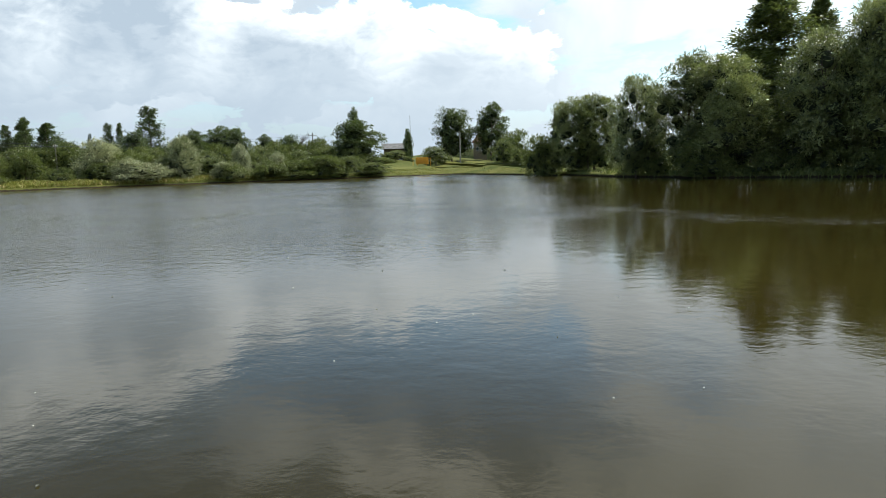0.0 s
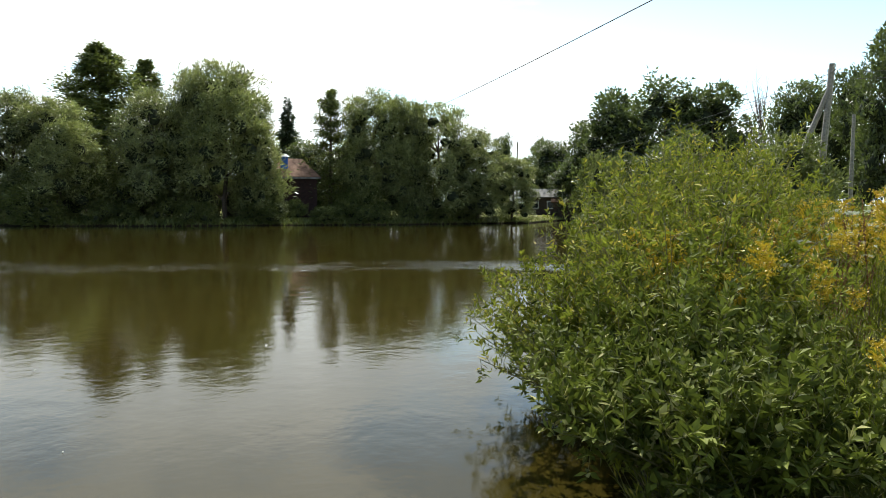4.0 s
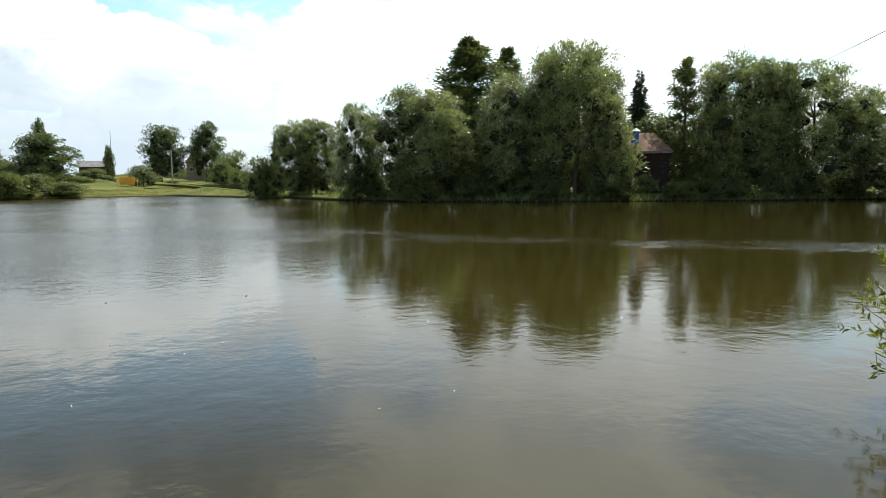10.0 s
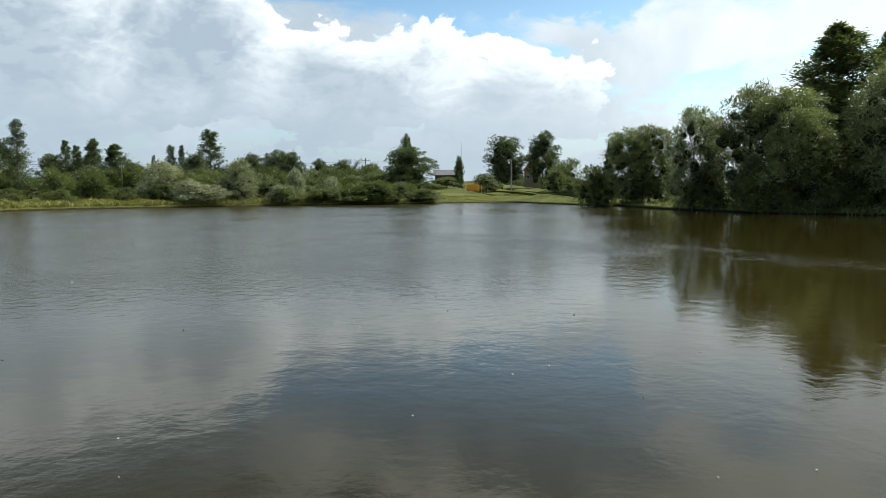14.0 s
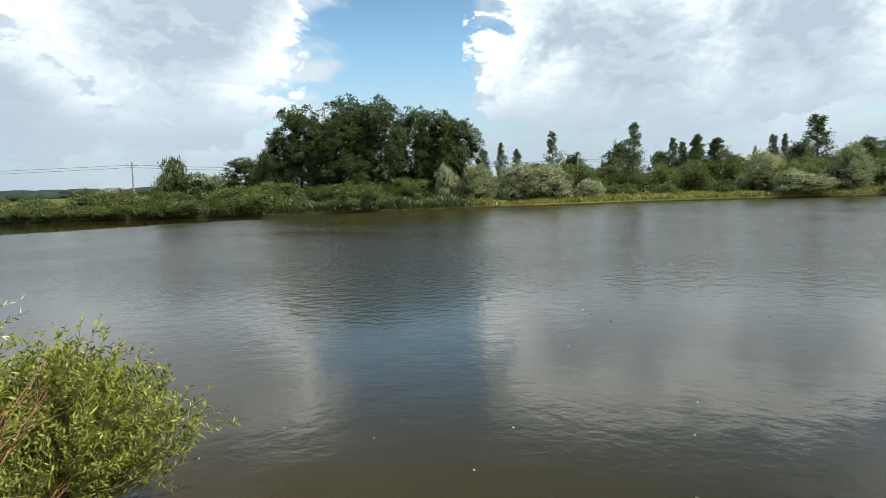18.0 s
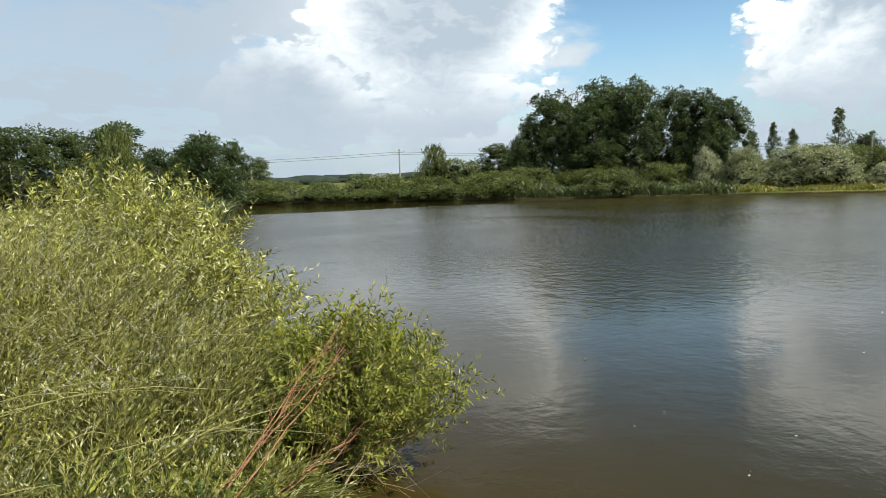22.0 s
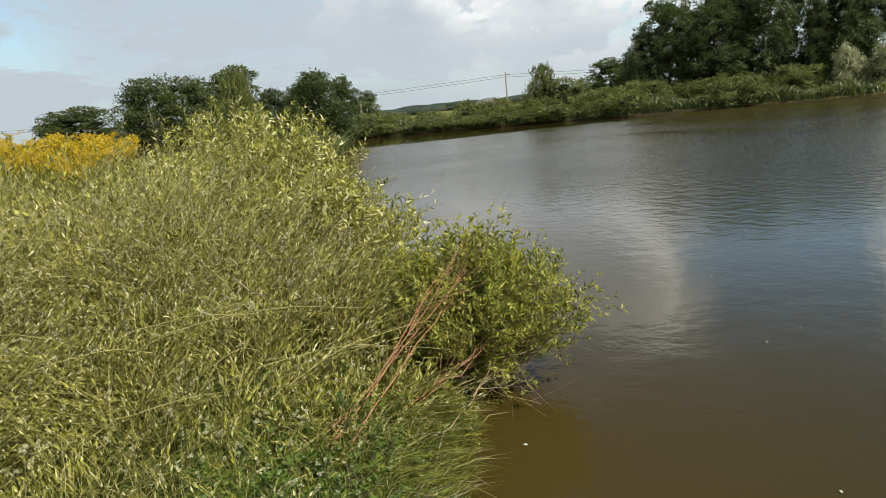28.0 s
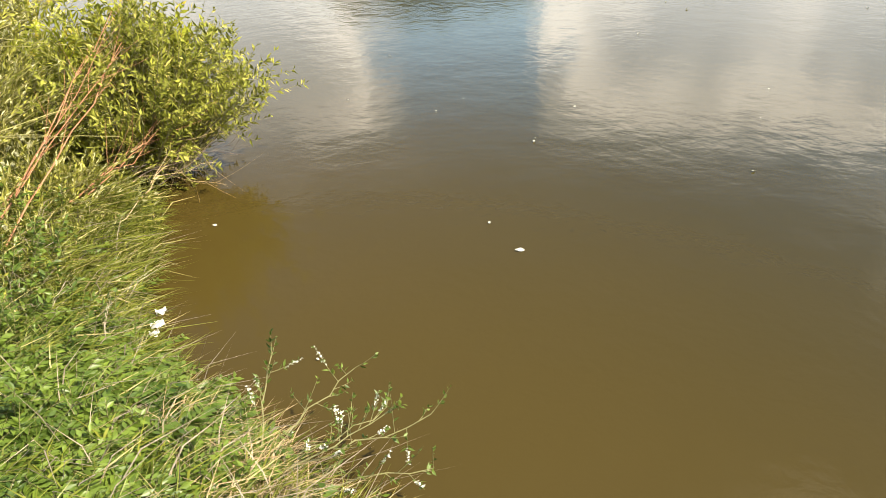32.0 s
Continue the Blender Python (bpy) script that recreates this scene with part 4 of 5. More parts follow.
def weed_field(name, label, n, inside, tall_of, n_leaf, size, wide, mat, lean, r0=0.003, category="weeds", leaf_rise=0.2, spread=0.45, per=14, splay=0.35, room=0.13, stalk=None):
    """Clumps of stems, each clump leaning its own way."""
    x, y = inside(n // per)
    k = len(x)
    x, y = np.repeat(x, per) + rng.normal(size=k * per) * room, np.repeat(y, per) + rng.normal(size=k * per) * room
    own = np.repeat(rng.normal(size=(k, 3)) * [splay, splay, 0], per, 0)
    size_k = np.repeat(rng.uniform(0.75, 1.15, k), per)
    ok = (shore_gap(x, y) > 0.03) & (np.hypot(x, y) > 1.0)
    x, y, own, size_k = x[ok], y[ok], own[ok], size_k[ok]
    base = np.stack([x, y, height_at(x, y) - 0.02], 1)
    tall = tall_of(x, y) * rng.uniform(0.7, 1.12, len(x)) * size_k
    d = own + rng.normal(size=base.shape) * [0.28, 0.28, 0] + [0, 0, 1]
    young = np.repeat(np.interp(np.hypot(x, y), [1.6, 4.6], [0.55, 1.0]), n_leaf)
    st, lf, c = shoot_plants(base, d, tall, np.array(lean) + own * 0.5, n_leaf, size * young, wide * young, r0=r0, leaf_rise=leaf_rise, spread=spread)
    return tagged(new(name, mesh_np(name, [(*st, 1), (*lf, 0)], [mat, stalk or M_TWIG])), label, category, kind="stuff")


def hummocks(x, y):
    """Tufts and hollows in the weeds."""
    return 0.84 + 0.40 * np.sin(x * 3.1 + 1.7 * np.sin(y * 2.3)) * np.sin(y * 3.7 + 1.1 * np.sin(x * 1.9)) + 0.12 * np.sin(x * 7.3 + y * 5.1)


def left_near(n):
    x = -rng.uniform(2.1, 7.5, n)
    return x, rng.uniform(-3.4, 0.4, n)


def left_far(n):
    x = -rng.uniform(5.0, 16.0, n)
    return x, rng.uniform(-9.0, 0.3, n)


def left_tall(x, y):
    r = np.hypot(x, y)
    return np.interp(r, [1.2, 2.0, 3.0, 5.0, 8.0, 12.0], [0.10, 0.25, 0.62, 0.95, 1.25, 1.3]) * np.interp(shore_gap(x, y), [0, 0.6, 1.3], [0.35, 0.65, 1.0]) * hummocks(x, y)


weed_field("sweet_clover", "silvery green sweet clover and weeds on the bank", 9500, left_near, left_tall, 26, 0.052, 0.0105, M_WEED, [0.18, 0.10, -0.15], spread=0.26, splay=0.45, stalk=M_STALK)
weed_field("sweet_clover", "dense pale weeds covering the pond bank", 7500, left_far, left_tall, 18, 0.095, 0.018, M_WEED, [0.16, 0.10, -0.12], room=0.2, spread=0.35, splay=0.4, stalk=M_STALK)


def clover_flowers(n):
    """Small pale flower spikes standing out of the weeds."""
    x, y = left_near(n)
    ok = shore_gap(x, y) > 0.3
    x, y = x[ok], y[ok]
    base = np.stack([x, y, height_at(x, y) + left_tall(x, y) * 0.45], 1)
    st, lf, _ = shoot_plants(base, rng.normal(size=base.shape) * [0.5, 0.5, 0] + [0.1, 0.1, 1], left_tall(x, y) * rng.uniform(0.5, 0.85, len(x)), [0.1, 0.1, -0.1], 30, 0.014, 0.009, s0=0.78, r0=0.002, spread=0.9)
    tagged(new("clover_flowers", mesh_np("clover_flowers", [(*st, 1), (*lf, 0)], [M_CREAM, M_TWIG])), "tiny white sweet clover flower spikes among weeds", "flowers", kind="stuff")


clover_flowers(1100)


def bent_stalks(n):
    """Long bare stalks that arch over the top of the weeds."""
    x, y = -rng.uniform(2.6, 8.5, n), rng.uniform(-3.0, 0.1, n)
    ok = shore_gap(x, y) > 0.7
    x, y, n = x[ok], y[ok], int(ok.sum())
    top = left_tall(x, y)
    base = np.stack([x, y, height_at(x, y) + top * 0.55], 1)
    a = rng.normal(size=n) * 0.9 + 0.5
    d = np.stack([np.cos(a), np.sin(a), rng.uniform(0.15, 0.75, n)], 1)
    c = arcs(base, d, rng.uniform(0.5, 1.3, n), np.array([0.0, 0.0, -0.28]), 8)
    c += np.cumsum(rng.normal(size=c.shape) * 0.006, 1)
    tagged(new("bent_stalks", mesh_np("bent_stalks", [(*sticks(c, 0.0036, 0.0016), 0)], [M_STALK])), "long straw-coloured stalks bent over the weeds", "weeds", kind="stuff")


bent_stalks(150)


def right_field(n):
    s = rng.uniform(3.2, 26.0, n) ** 1.0
    off = rng.uniform(0.2, 7.0, n)
    return s * 0.92 + off * 0.4, s * 0.36 - off * 0.92 + 0.3


def right_tall(x, y):
    return np.interp(np.hypot(x, y), [2.5, 4.0, 7.0, 12.0, 25.0], [0.3, 0.8, 1.2, 1.5, 1.7])


weed_field("tall_weeds", "tall green weeds and grass on the bank", 5200, right_field, right_tall, 22, 0.09, 0.016, M_OSIER, [0.1, 0.05, -0.1], room=0.16)


def turf(name, label, n, inside, h0, h1, wide, mat, category="grass", bow=0.35):
    x, y = inside(n)
    ok = shore_gap(x, y) > 0.0
    x, y = x[ok], y[ok]
    p = np.stack([x, y, height_at(x, y) - 0.02], 1)
    d = rng.normal(size=p.shape) * [0.55, 0.55, 0] + [0.1, 0.25, 0.8]
    return tagged(new(name, mesh_np(name, [(*blades(p, d, rng.uniform(h0, h1, len(p)), wide * rng.uniform(0.6, 1.4, len(p)), bow), 0)], [mat])), label, category, kind="stuff")


def near_edge(n):
    return rng.uniform(-3.6, 1.4, n), 0.5 - np.abs(rng.normal(size=n)) * 0.55


def near_bank(n):
    a, r = rng.uniform(0, 6.283, n), 7.5 * np.sqrt(rng.uniform(0, 1, n))
    return 1.0 + r * np.cos(a) + rng.normal(size=n) * 0.5, -1.6 + r * np.sin(a) * 0.8 + rng.normal(size=n) * 0.5


turf("turf", "green grass along the near pond edge", 24000, near_edge, 0.07, 0.24, 0.0045, M_GRASS)
turf("turf", "rough grass under the bank shrubs", 16000, lambda n: (rng.uniform(1.0, 6.0, n), rng.uniform(-2.0, 1.6, n)), 0.10, 0.30, 0.005, M_GRASS)
turf("turf", "rough yellow-green meadow grass behind the bank", 60000, near_bank, 0.06, 0.22, 0.007, M_GRASS)


# ---- houses, poles and wires ----
M_RUST_ROOF = plain_material("rusty_tin_roof", (0.10, 0.045, 0.022), (0.22, 0.105, 0.05), 2.0, 0.85, 0.3)
M_TIN_ROOF = plain_material("faded_red_tin_roof", (0.17, 0.085, 0.05), (0.36, 0.21, 0.14), 1.4, 0.95, 0.3)
# maroon wall, its colour darkened to carry the deep shade under the willows
M_SHADED_MAROON = plain_material("shaded_maroon_wall", (0.022, 0.010, 0.009), (0.05, 0.024, 0.02), 4.0, 0.9)
M_SLATE = plain_material("grey_slate_roof", (0.16, 0.15, 0.14), (0.34, 0.32, 0.30), 2.5, 0.95)
M_PLANK = plain_material("dark_plank", (0.045, 0.03, 0.022), (0.10, 0.07, 0.05), 4.0, 0.9)
M_BLUE = plain_material("blue_paint", (0.02, 0.10, 0.45), (0.04, 0.16, 0.6), 6.0, 0.5)
M_YELLOW = plain_material("yellow_paint", (0.65, 0.32, 0.02), (0.8, 0.42, 0.04), 6.0, 0.5)
M_WHITEPAINT = plain_material("white_paint", (0.65, 0.65, 0.62), (0.82, 0.82, 0.8), 6.0, 0.6)
M_GREENPAINT = plain_material("green_fence_paint", (0.05, 0.22, 0.14), (0.09, 0.32, 0.2), 3.0, 0.6)
M_GLASS = plain_material("dark_window_glass", (0.02, 0.025, 0.03), (0.04, 0.045, 0.05), 2.0, 0.1, 0.0)
M_WIRE = plain_material("black_cable", (0.02, 0.02, 0.02), (0.05, 0.05, 0.05), 30.0, 0.6)
M_PORCELAIN = plain_material("white_porcelain", (0.55, 0.55, 0.5), (0.75, 0.75, 0.7), 30.0, 0.2)


def prism(bm, lx, ly, z0, z1, over=0.35, thick=0.08, hip=0.0):
    """A pitched roof with its ridge along x, over a plan of lx by ly."""
    a, b, h = lx / 2 + over, ly / 2 + over, lx / 2 + over - hip
    for sgn in (1, -1):
        low, high = [(-a, sgn * b, z0), (a, sgn * b, z0)], [(h, 0, z1), (-h, 0, z1)]
        q = [bm.verts.new((x, y, z + dz)) for dz in (0, thick) for x, y, z in low + high]
        for f in ((0, 1, 2, 3), (7, 6, 5, 4), (0, 4, 5, 1), (1, 5, 6, 2), (2, 6, 7, 3), (3, 7, 4, 0)):
            bm.faces.new([q[i] for i in f])
    for sgn in (1, -1):
        t = 0.03 if hip else -over
        q = [bm.verts.new(v) for v in ((sgn * (a + min(t, 0)), -b + max(-t, 0), z0), (sgn * (a + min(t, 0)), b - max(-t, 0), z0), (sgn * (h + min(t, 0)), 0, z1))]
        bm.faces.new(q if sgn > 0 else q[::-1])
    bmesh.ops.recalc_face_normals(bm, faces=bm.faces)


def house(name, label, x, y, turn, lx, ly, eave, ridge, wall_mat, roof_mat, windows=(), hip=0.0, door=False, base=None):
    """A small house: its front wall faces -y before it is turned."""
    z = float(height_at(x, y)) if base is None else base
    root = new(name)
    root.location, root.rotation_euler = (x, y, z), (0, 0, radians(turn))
    bm = bmesh.new()
    box(bm, (-lx / 2, -ly / 2, -0.5), (lx / 2, ly / 2, eave - z))
    part_bm("wall", bm, wall_mat, root)
    bm = bmesh.new()
    prism(bm, lx, ly, eave - z, ridge - z, hip=hip)
    part_bm("roof", bm, roof_mat, root)
    for wx, wz, ww, wh in windows:
        bm = bmesh.new()
        box(bm, (wx - ww / 2 - 0.08, -ly / 2 - 0.05, wz - 0.08), (wx + ww / 2 + 0.08, -ly / 2 + 0.02, wz + wh + 0.08))
        win = part_bm("window", bm, M_WHITEPAINT, root, "white painted window frame")
        bm = bmesh.new()
        box(bm, (wx - ww / 2, -ly / 2 - 0.07, wz), (wx + ww / 2, -ly / 2 - 0.03, wz + wh))
        part_bm("pane", bm, M_GLASS, win)
    if door:
        bm = bmesh.new()
        box(bm, (lx * 0.2, -ly / 2 - 0.06, -0.1), (lx * 0.2 + 0.9, -ly / 2 + 0.02, 1.9))
        part_bm("door", bm, M_PLANK, root)
    return tagged(root, label, "house")


cottage = house("lake_house", "maroon house with shade-darkened wall and rusty tin roof between willows", 43.7, 51.8, -40, 4.6, 4.6, 4.45, 6.3, M_SHADED_MAROON, M_TIN_ROOF, hip=1.7)
bm = bmesh.new()
box(bm, (-2.65, -2.72, 4.45 - cottage.location.z - 0.14), (2.65, -2.66, 4.45 - cottage.location.z + 0.03))
part_bm("fascia", bm, M_SLATE, cottage, "pale weathered fascia board")
bm = bmesh.new()
bmesh.ops.create_cone(bm, cap_ends=True, segments=14, radius1=0.36, radius2=0.36, depth=1.5, matrix=Matrix.Translation((-0.75, -1.3, 5.1)))
chim = part_bm("chimney", bm, M_BLUE, cottage, "blue painted metal chimney")
bm = bmesh.new()
bmesh.ops.create_cone(bm, cap_ends=True, segments=14, radius1=0.55, radius2=0.2, depth=0.28, matrix=Matrix.Translation((-0.75, -1.3, 5.99)))
part_bm("cap", bm, M_WHITEPAINT, chim, "pale metal chimney cap")
house("garden_shed", "small shed with faded blue tin roof behind willows", 40.2, 54.5, -40, 4.0, 3.0, 4.2, 5.3, M_PLANK, M_BLUE)
house("summer_house", "low summer house with pale slate roof by the pond", 86.5, 46.5, -62, 7.0, 4.0, 3.2, 4.4, M_PLANK, M_SLATE, [(-1.8, 1.0, 0.8, 0.8), (0.6, 1.0, 1.4, 0.9)], door=True)
house("wooden_shed", "weathered plank shed with rusty lean-to roof", 87.0, 42.5, -64, 6.0, 3.5, 2.5, 3.5, M_PLANK, M_RUST_ROOF)
house("tower_house", "narrow two-storey weathered wooden house with steep roof", 9.4, 165.0, -3, 3.2, 3.2, 6.6, 8.6, M_DRYWOOD, M_RUST_ROOF, [(-0.6, 2.2, 0.6, 0.8), (0.6, 2.2, 0.6, 0.8)], hip=1.5)
house("village_house", "brown village house with low grey pitched roof", -10.4, 152.0, 4, 5.0, 4.0, 5.2, 6.4, M_PLANK, M_SLATE, [(-1.2, 1.4, 0.7, 0.9), (1.2, 1.4, 0.7, 0.9)])
house("village_house", "distant village house with grey gable roof", -197.0, 39.5, 20, 6.0, 5.0, 3.9, 5.3, M_PLANK, M_SLATE)
house("white_shed", "small white shed among the far bushes", -40.7, 124.0, 18, 2.6, 2.0, 3.3, 3.8, M_WHITEPAINT, M_WHITEPAINT)
house("road_shed", "low grey shed beyond the goldenrod field", -58.5, -15.6, 105, 4.5, 3.0, 2.4, 3.3, M_PLANK, M_SLATE)


def gas_cabinet():
    x, y = -3.7, 119.0
    root = new("gas_cabinet")
    root.location = (x, y, float(height_at(x, y)))
    bm = bmesh.new()
    box(bm, (-0.8, -0.4, 0.25), (1.4, 0.5, 1.45))
    bmesh.ops.bevel(bm, geom=bm.edges[:], offset=0.04, segments=1)
    part_bm("cabinet_body", bm, M_YELLOW, root)
    for px in (-1.3, -0.5, 1.1, 1.8):
        bm = bmesh.new()
        box(bm, (px - 0.05, -0.75, -0.2), (px + 0.05, -0.65, 1.35))
        part_bm("post", bm, M_YELLOW, root)
    for pz in (0.6, 1.2):
        bm = bmesh.new()
        box(bm, (-1.35, -0.74, pz), (1.85, -0.67, pz + 0.06))
        part_bm("rail", bm, M_YELLOW, root)
    tagged(root, "yellow painted gas cabinet with rail fence on grass", "cabinet")


gas_cabinet()


def board_fence():
    root = new("board_fence")
    for i in range(16):
        f = i / 15
        x, y = -67.3 + 3.9 * f, 80.8 + 3.1 * f
        bm = bmesh.new()
        z = float(height_at(x, y))
        box(bm, (x - 0.13, y - 0.02, z - 0.1), (x + 0.13, y + 0.02, max(z + 1.6, 2.55)))
        part_bm("board", bm, M_GREENPAINT, root)
    tagged(root, "green painted board fence behind bushes", "fence")


board_fence()


def rod(bm, a, b, r0, r1, seg=8):
    a, b = Vector(a), Vector(b)
    m = Matrix.Translation((a + b) / 2) @ (b - a).to_track_quat("Z", "Y").to_matrix().to_4x4()
    bmesh.ops.create_cone(bm, cap_ends=True, segments=seg, radius1=r0, radius2=r1, depth=(b - a).length, matrix=m)


def utility_pole(x, y, top, r=0.11, lean=(0, 0), arm=0.7, turn=0.0, strut=None, label="grey wooden utility pole with crossarm and insulators"):
    root = new("utility_pole")
    z = float(height_at(x, y))
    root.location = (x, y, z)
    h = top - z
    tip = Vector((lean[0] * h, lean[1] * h, h))
    bm = bmesh.new()
    rod(bm, (0, 0, -0.4), tip, r * 1.25, r * 0.85)
    part_bm("post", bm, M_POLE, root)
    ux, uy = math.cos(radians(turn)), math.sin(radians(turn))
    if arm:
        bm = bmesh.new()
        c = tip * (1 - 0.45 / h)
        rod(bm, c - Vector((ux, uy, 0)) * arm, c + Vector((ux, uy, 0)) * arm, 0.045, 0.045, 6)
        part_bm("crossarm", bm, M_POLE, root)
        for q in (-0.9, 0.9):
            bm = bmesh.new()
            p = c + Vector((ux, uy, 0)) * arm * q
            rod(bm, p, p + Vector((0, 0, 0.16)), 0.02, 0.02, 6)
            rod(bm, p + Vector((0, 0, 0.14)), p + Vector((0, 0, 0.30)), 0.06, 0.045, 8)
            part_bm("insulator", bm, M_PORCELAIN, root, "white porcelain insulator")
    if strut:
        bm = bmesh.new()
        rod(bm, (strut[0], strut[1], -0.4), tip * 0.86, r * 1.1, r * 0.8)
        part_bm("strut", bm, M_POLE, root)
    return tagged(root, label, "utility pole")


utility_pole(-62.4, 71.9, 6.1, turn=-45)
utility_pole(-22.4, 118.1, 7.6, turn=10)
utility_pole(3.5, 125.0, 7.5, arm=0, label="plain wooden pole standing on the grass slope")
utility_pole(-97.5, 22.3, 7.0, turn=80)
utility_pole(-52.5, 92.0, 5.6, turn=-30, arm=0.5)
utility_pole(41.75, 5.9, 9.6, 0.17, (0.006, -0.056), 0.75, 20, (-0.6, 2.4), "leaning wooden utility pole with a diagonal strut")
utility_pole(45.9, 4.7, 7.3, arm=0, label="short plain wooden post among the trees")
utility_pole(85.8, 51.4, 11.4, arm=0, label="bare wooden pole rising beyond the willows")
utility_pole(-100.0, 1.1, 4.4, 0.14, arm=0, label="short grey post beside the far willow bush")
bm = bmesh.new()
zm = float(height_at(-10.1, 219.8))
rod(bm, (0, 0, -0.4), (0, 0, 17.4 - zm), 0.14, 0.06, 6)
mast = part_bm("radio_mast", bm, M_POLE)
mast.location = (-10.1, 219.8, zm)
tagged(mast, "thin grey radio mast above village roofs", "mast")


def cable(a, b, sag, r, label, n=24):
    a, b = np.array(a, float), np.array(b, float)
    s = np.linspace(0, 1, n)[:, None]
    c = a + (b - a) * s - np.array([0, 0, 4.0]) * s * (1 - s) * sag
    tagged(new("power_cable", mesh_np("power_cable", [(*sticks(c[None], r, r), 0)], [M_WIRE])), label, "cable")


cable((-9.0, -22.0, 5.2), (50.4, 39.7, 10.96), 0.35, 0.022, "black overhead cable crossing above the pond")
cable((41.8, 5.4, 9.1), (84.0, 44.0, 9.0), 0.7, 0.014, "thin cable running from the leaning pole")
cable((41.8, 5.4, 8.8), (84.0, 46.0, 8.2), 0.9, 0.014, "thin cable running from the leaning pole")
for dz in (0.0, 0.35):
    cable((41.8, 5.4, 9.1 - dz), (46.0, -30.0, 9.4 - dz), 0.5, 0.014, "thin cable running from the leaning pole")
    cable((-97.5, 22.3, 6.6 - dz), (-116.0, -60.0, 5.6 - dz), 0.8, 0.022, "thin power line between far wooden poles")
    cable((-97.5, 22.3, 6.6 - dz), (-62.4, 71.9, 5.7 - dz), 0.8, 0.02, "thin power line between far wooden poles")
    cable((-62.4, 71.9, 5.7 - dz), (-22.4, 118.1, 7.2 - dz), 0.9, 0.02, "thin power line between far wooden poles")


# ---- flowers and small things on the near banks ----
def goldenrod(label, tall, heads):
    root = new("goldenrod")
    for _ in range(5):
        base = rng.normal(size=(1, 3)) * [0.10, 0.10, 0]
        st, lf, c = shoot_plants(base, rng.normal(size=(1, 3)) * [0.12, 0.12, 0] + [0, 0, 1], tall * rng.uniform(0.8, 1.1, 1), [0.04, 0.02, -0.03], 34, 0.10, 0.018, spread=0.8, r0=0.005)
        part("stalk", mesh_np("stalk", [(*st, 1), (*lf, 0)], [M_OSIER, M_TWIG]), root)
        pb = np.repeat(c[:, -1], heads, 0) - np.stack([np.zeros(heads)] * 2 + [rng.uniform(0.0, 0.22, heads)], 1)
        a = rng.uniform(0, 6.283, heads)
        pl = arcs(pb, np.stack([np.cos(a), np.sin(a), np.full(heads, 0.7)], 1), rng.uniform(0.06, 0.16, heads), [0, 0, -0.25], 4)
        fp, _ = along(pl, np.tile(np.linspace(0.15, 1, 14), (heads, 1)))
        fp = fp.reshape(-1, 3) + rng.normal(size=(heads * 14, 3)) * 0.008
        part("flower_plume", mesh_np("flower_plume", [(*leaves(fp, rng.normal(size=fp.shape) + [0, 0, 0.6], 0.024, 0.018), 0)], [M_GOLD]), root, "bright yellow flower plume")
    return tagged(root, label, "flower", "goldenrod on the banks")


def umbel(label, tall):
    root = new("wild_carrot")
    for d, f in (((0.1, 0, 1), 1.0), ((-0.12, 0.1, 1), 0.85), ((0.05, -0.2, 1), 0.93)):
        st, lf, c = shoot_plants(np.zeros((1, 3)), np.array([d], float), np.array([tall * f]), [0.03, 0, 0], 16, 0.07, 0.012, r0=0.004)
        part("stalk", mesh_np("stalk", [(*st, 1), (*lf, 0)], [M_OSIER, M_TWIG]), root)
        q = rng.normal(size=(130, 3)) * [0.032, 0.032, 0.006] + c[0, -1]
        part("flower_head", mesh_np("flower_head", [(*leaves(q, rng.normal(size=q.shape) + [0, 0, 0.4], 0.018, 0.016), 0)], [M_WHITE]), root, "flat white flower head")
    return tagged(root, label, "flower", "white umbels on the bank")


def dock(label, tall):
    root = new("dock_plant")
    for _ in range(6):
        st, lf, c = shoot_plants(rng.normal(size=(1, 3)) * [0.09, 0.09, 0], rng.normal(size=(1, 3)) * [0.2, 0.2, 0] + [0, 0, 1], tall * rng.uniform(0.7, 1.05, 1), [0.02, 0, 0], 90, 0.026, 0.015, spread=0.5, s0=0.3, r0=0.005)
        part("stalk", mesh_np("stalk", [(*st, 0)], [M_REDSTEM]), root)
        part("seed_spike", mesh_np("seed_spike", [(*lf, 0)], [M_RUST]), root, "rust brown seed spike")
    return tagged(root, label, "plant", "dry dock on the bank")


def scatter(makers, places, z_of=height_at):
    """Copies of plants at places (x, y, scale)."""
    used = set()
    for i, (x, y, sc) in enumerate(places):
        src = makers[i % len(makers)]
        m = Matrix.LocRotScale((x, y, float(z_of(x, y)) - 0.02), Euler((0, 0, i * 2.4)), (sc, sc, sc))
        if src in used:
            copy_thing(src, m @ Matrix.Diagonal((1 / src.scale.x, 1 / src.scale.y, 1 / src.scale.z, 1)))
        else:
            src.matrix_basis = m
            used.add(src)


fl = np.random.default_rng(21)
RODS = [goldenrod("yellow goldenrod in bloom among bank weeds", 1.35, 16) for _ in range(3)]
spots = [(5.85, 1.85, 0.95), (5.95, 1.95, 1.0), (5.1, 1.1, 0.9), (7.1, 0.42, 1.05), (7.3, 0.2, 1.1), (6.6, 0.3, 1.0), (5.6, 0.55, 0.75), (6.4, 1.0, 0.9), (6.9, 1.5, 1.0), (7.4, 0.7, 0.95), (4.3, 0.15, 0.55), (4.6, -0.2, 0.6)]
spots += [(fl.uniform(7.0, 13), fl.uniform(-1.5, 2.6), fl.uniform(0.85, 1.05)) for _ in range(18)]
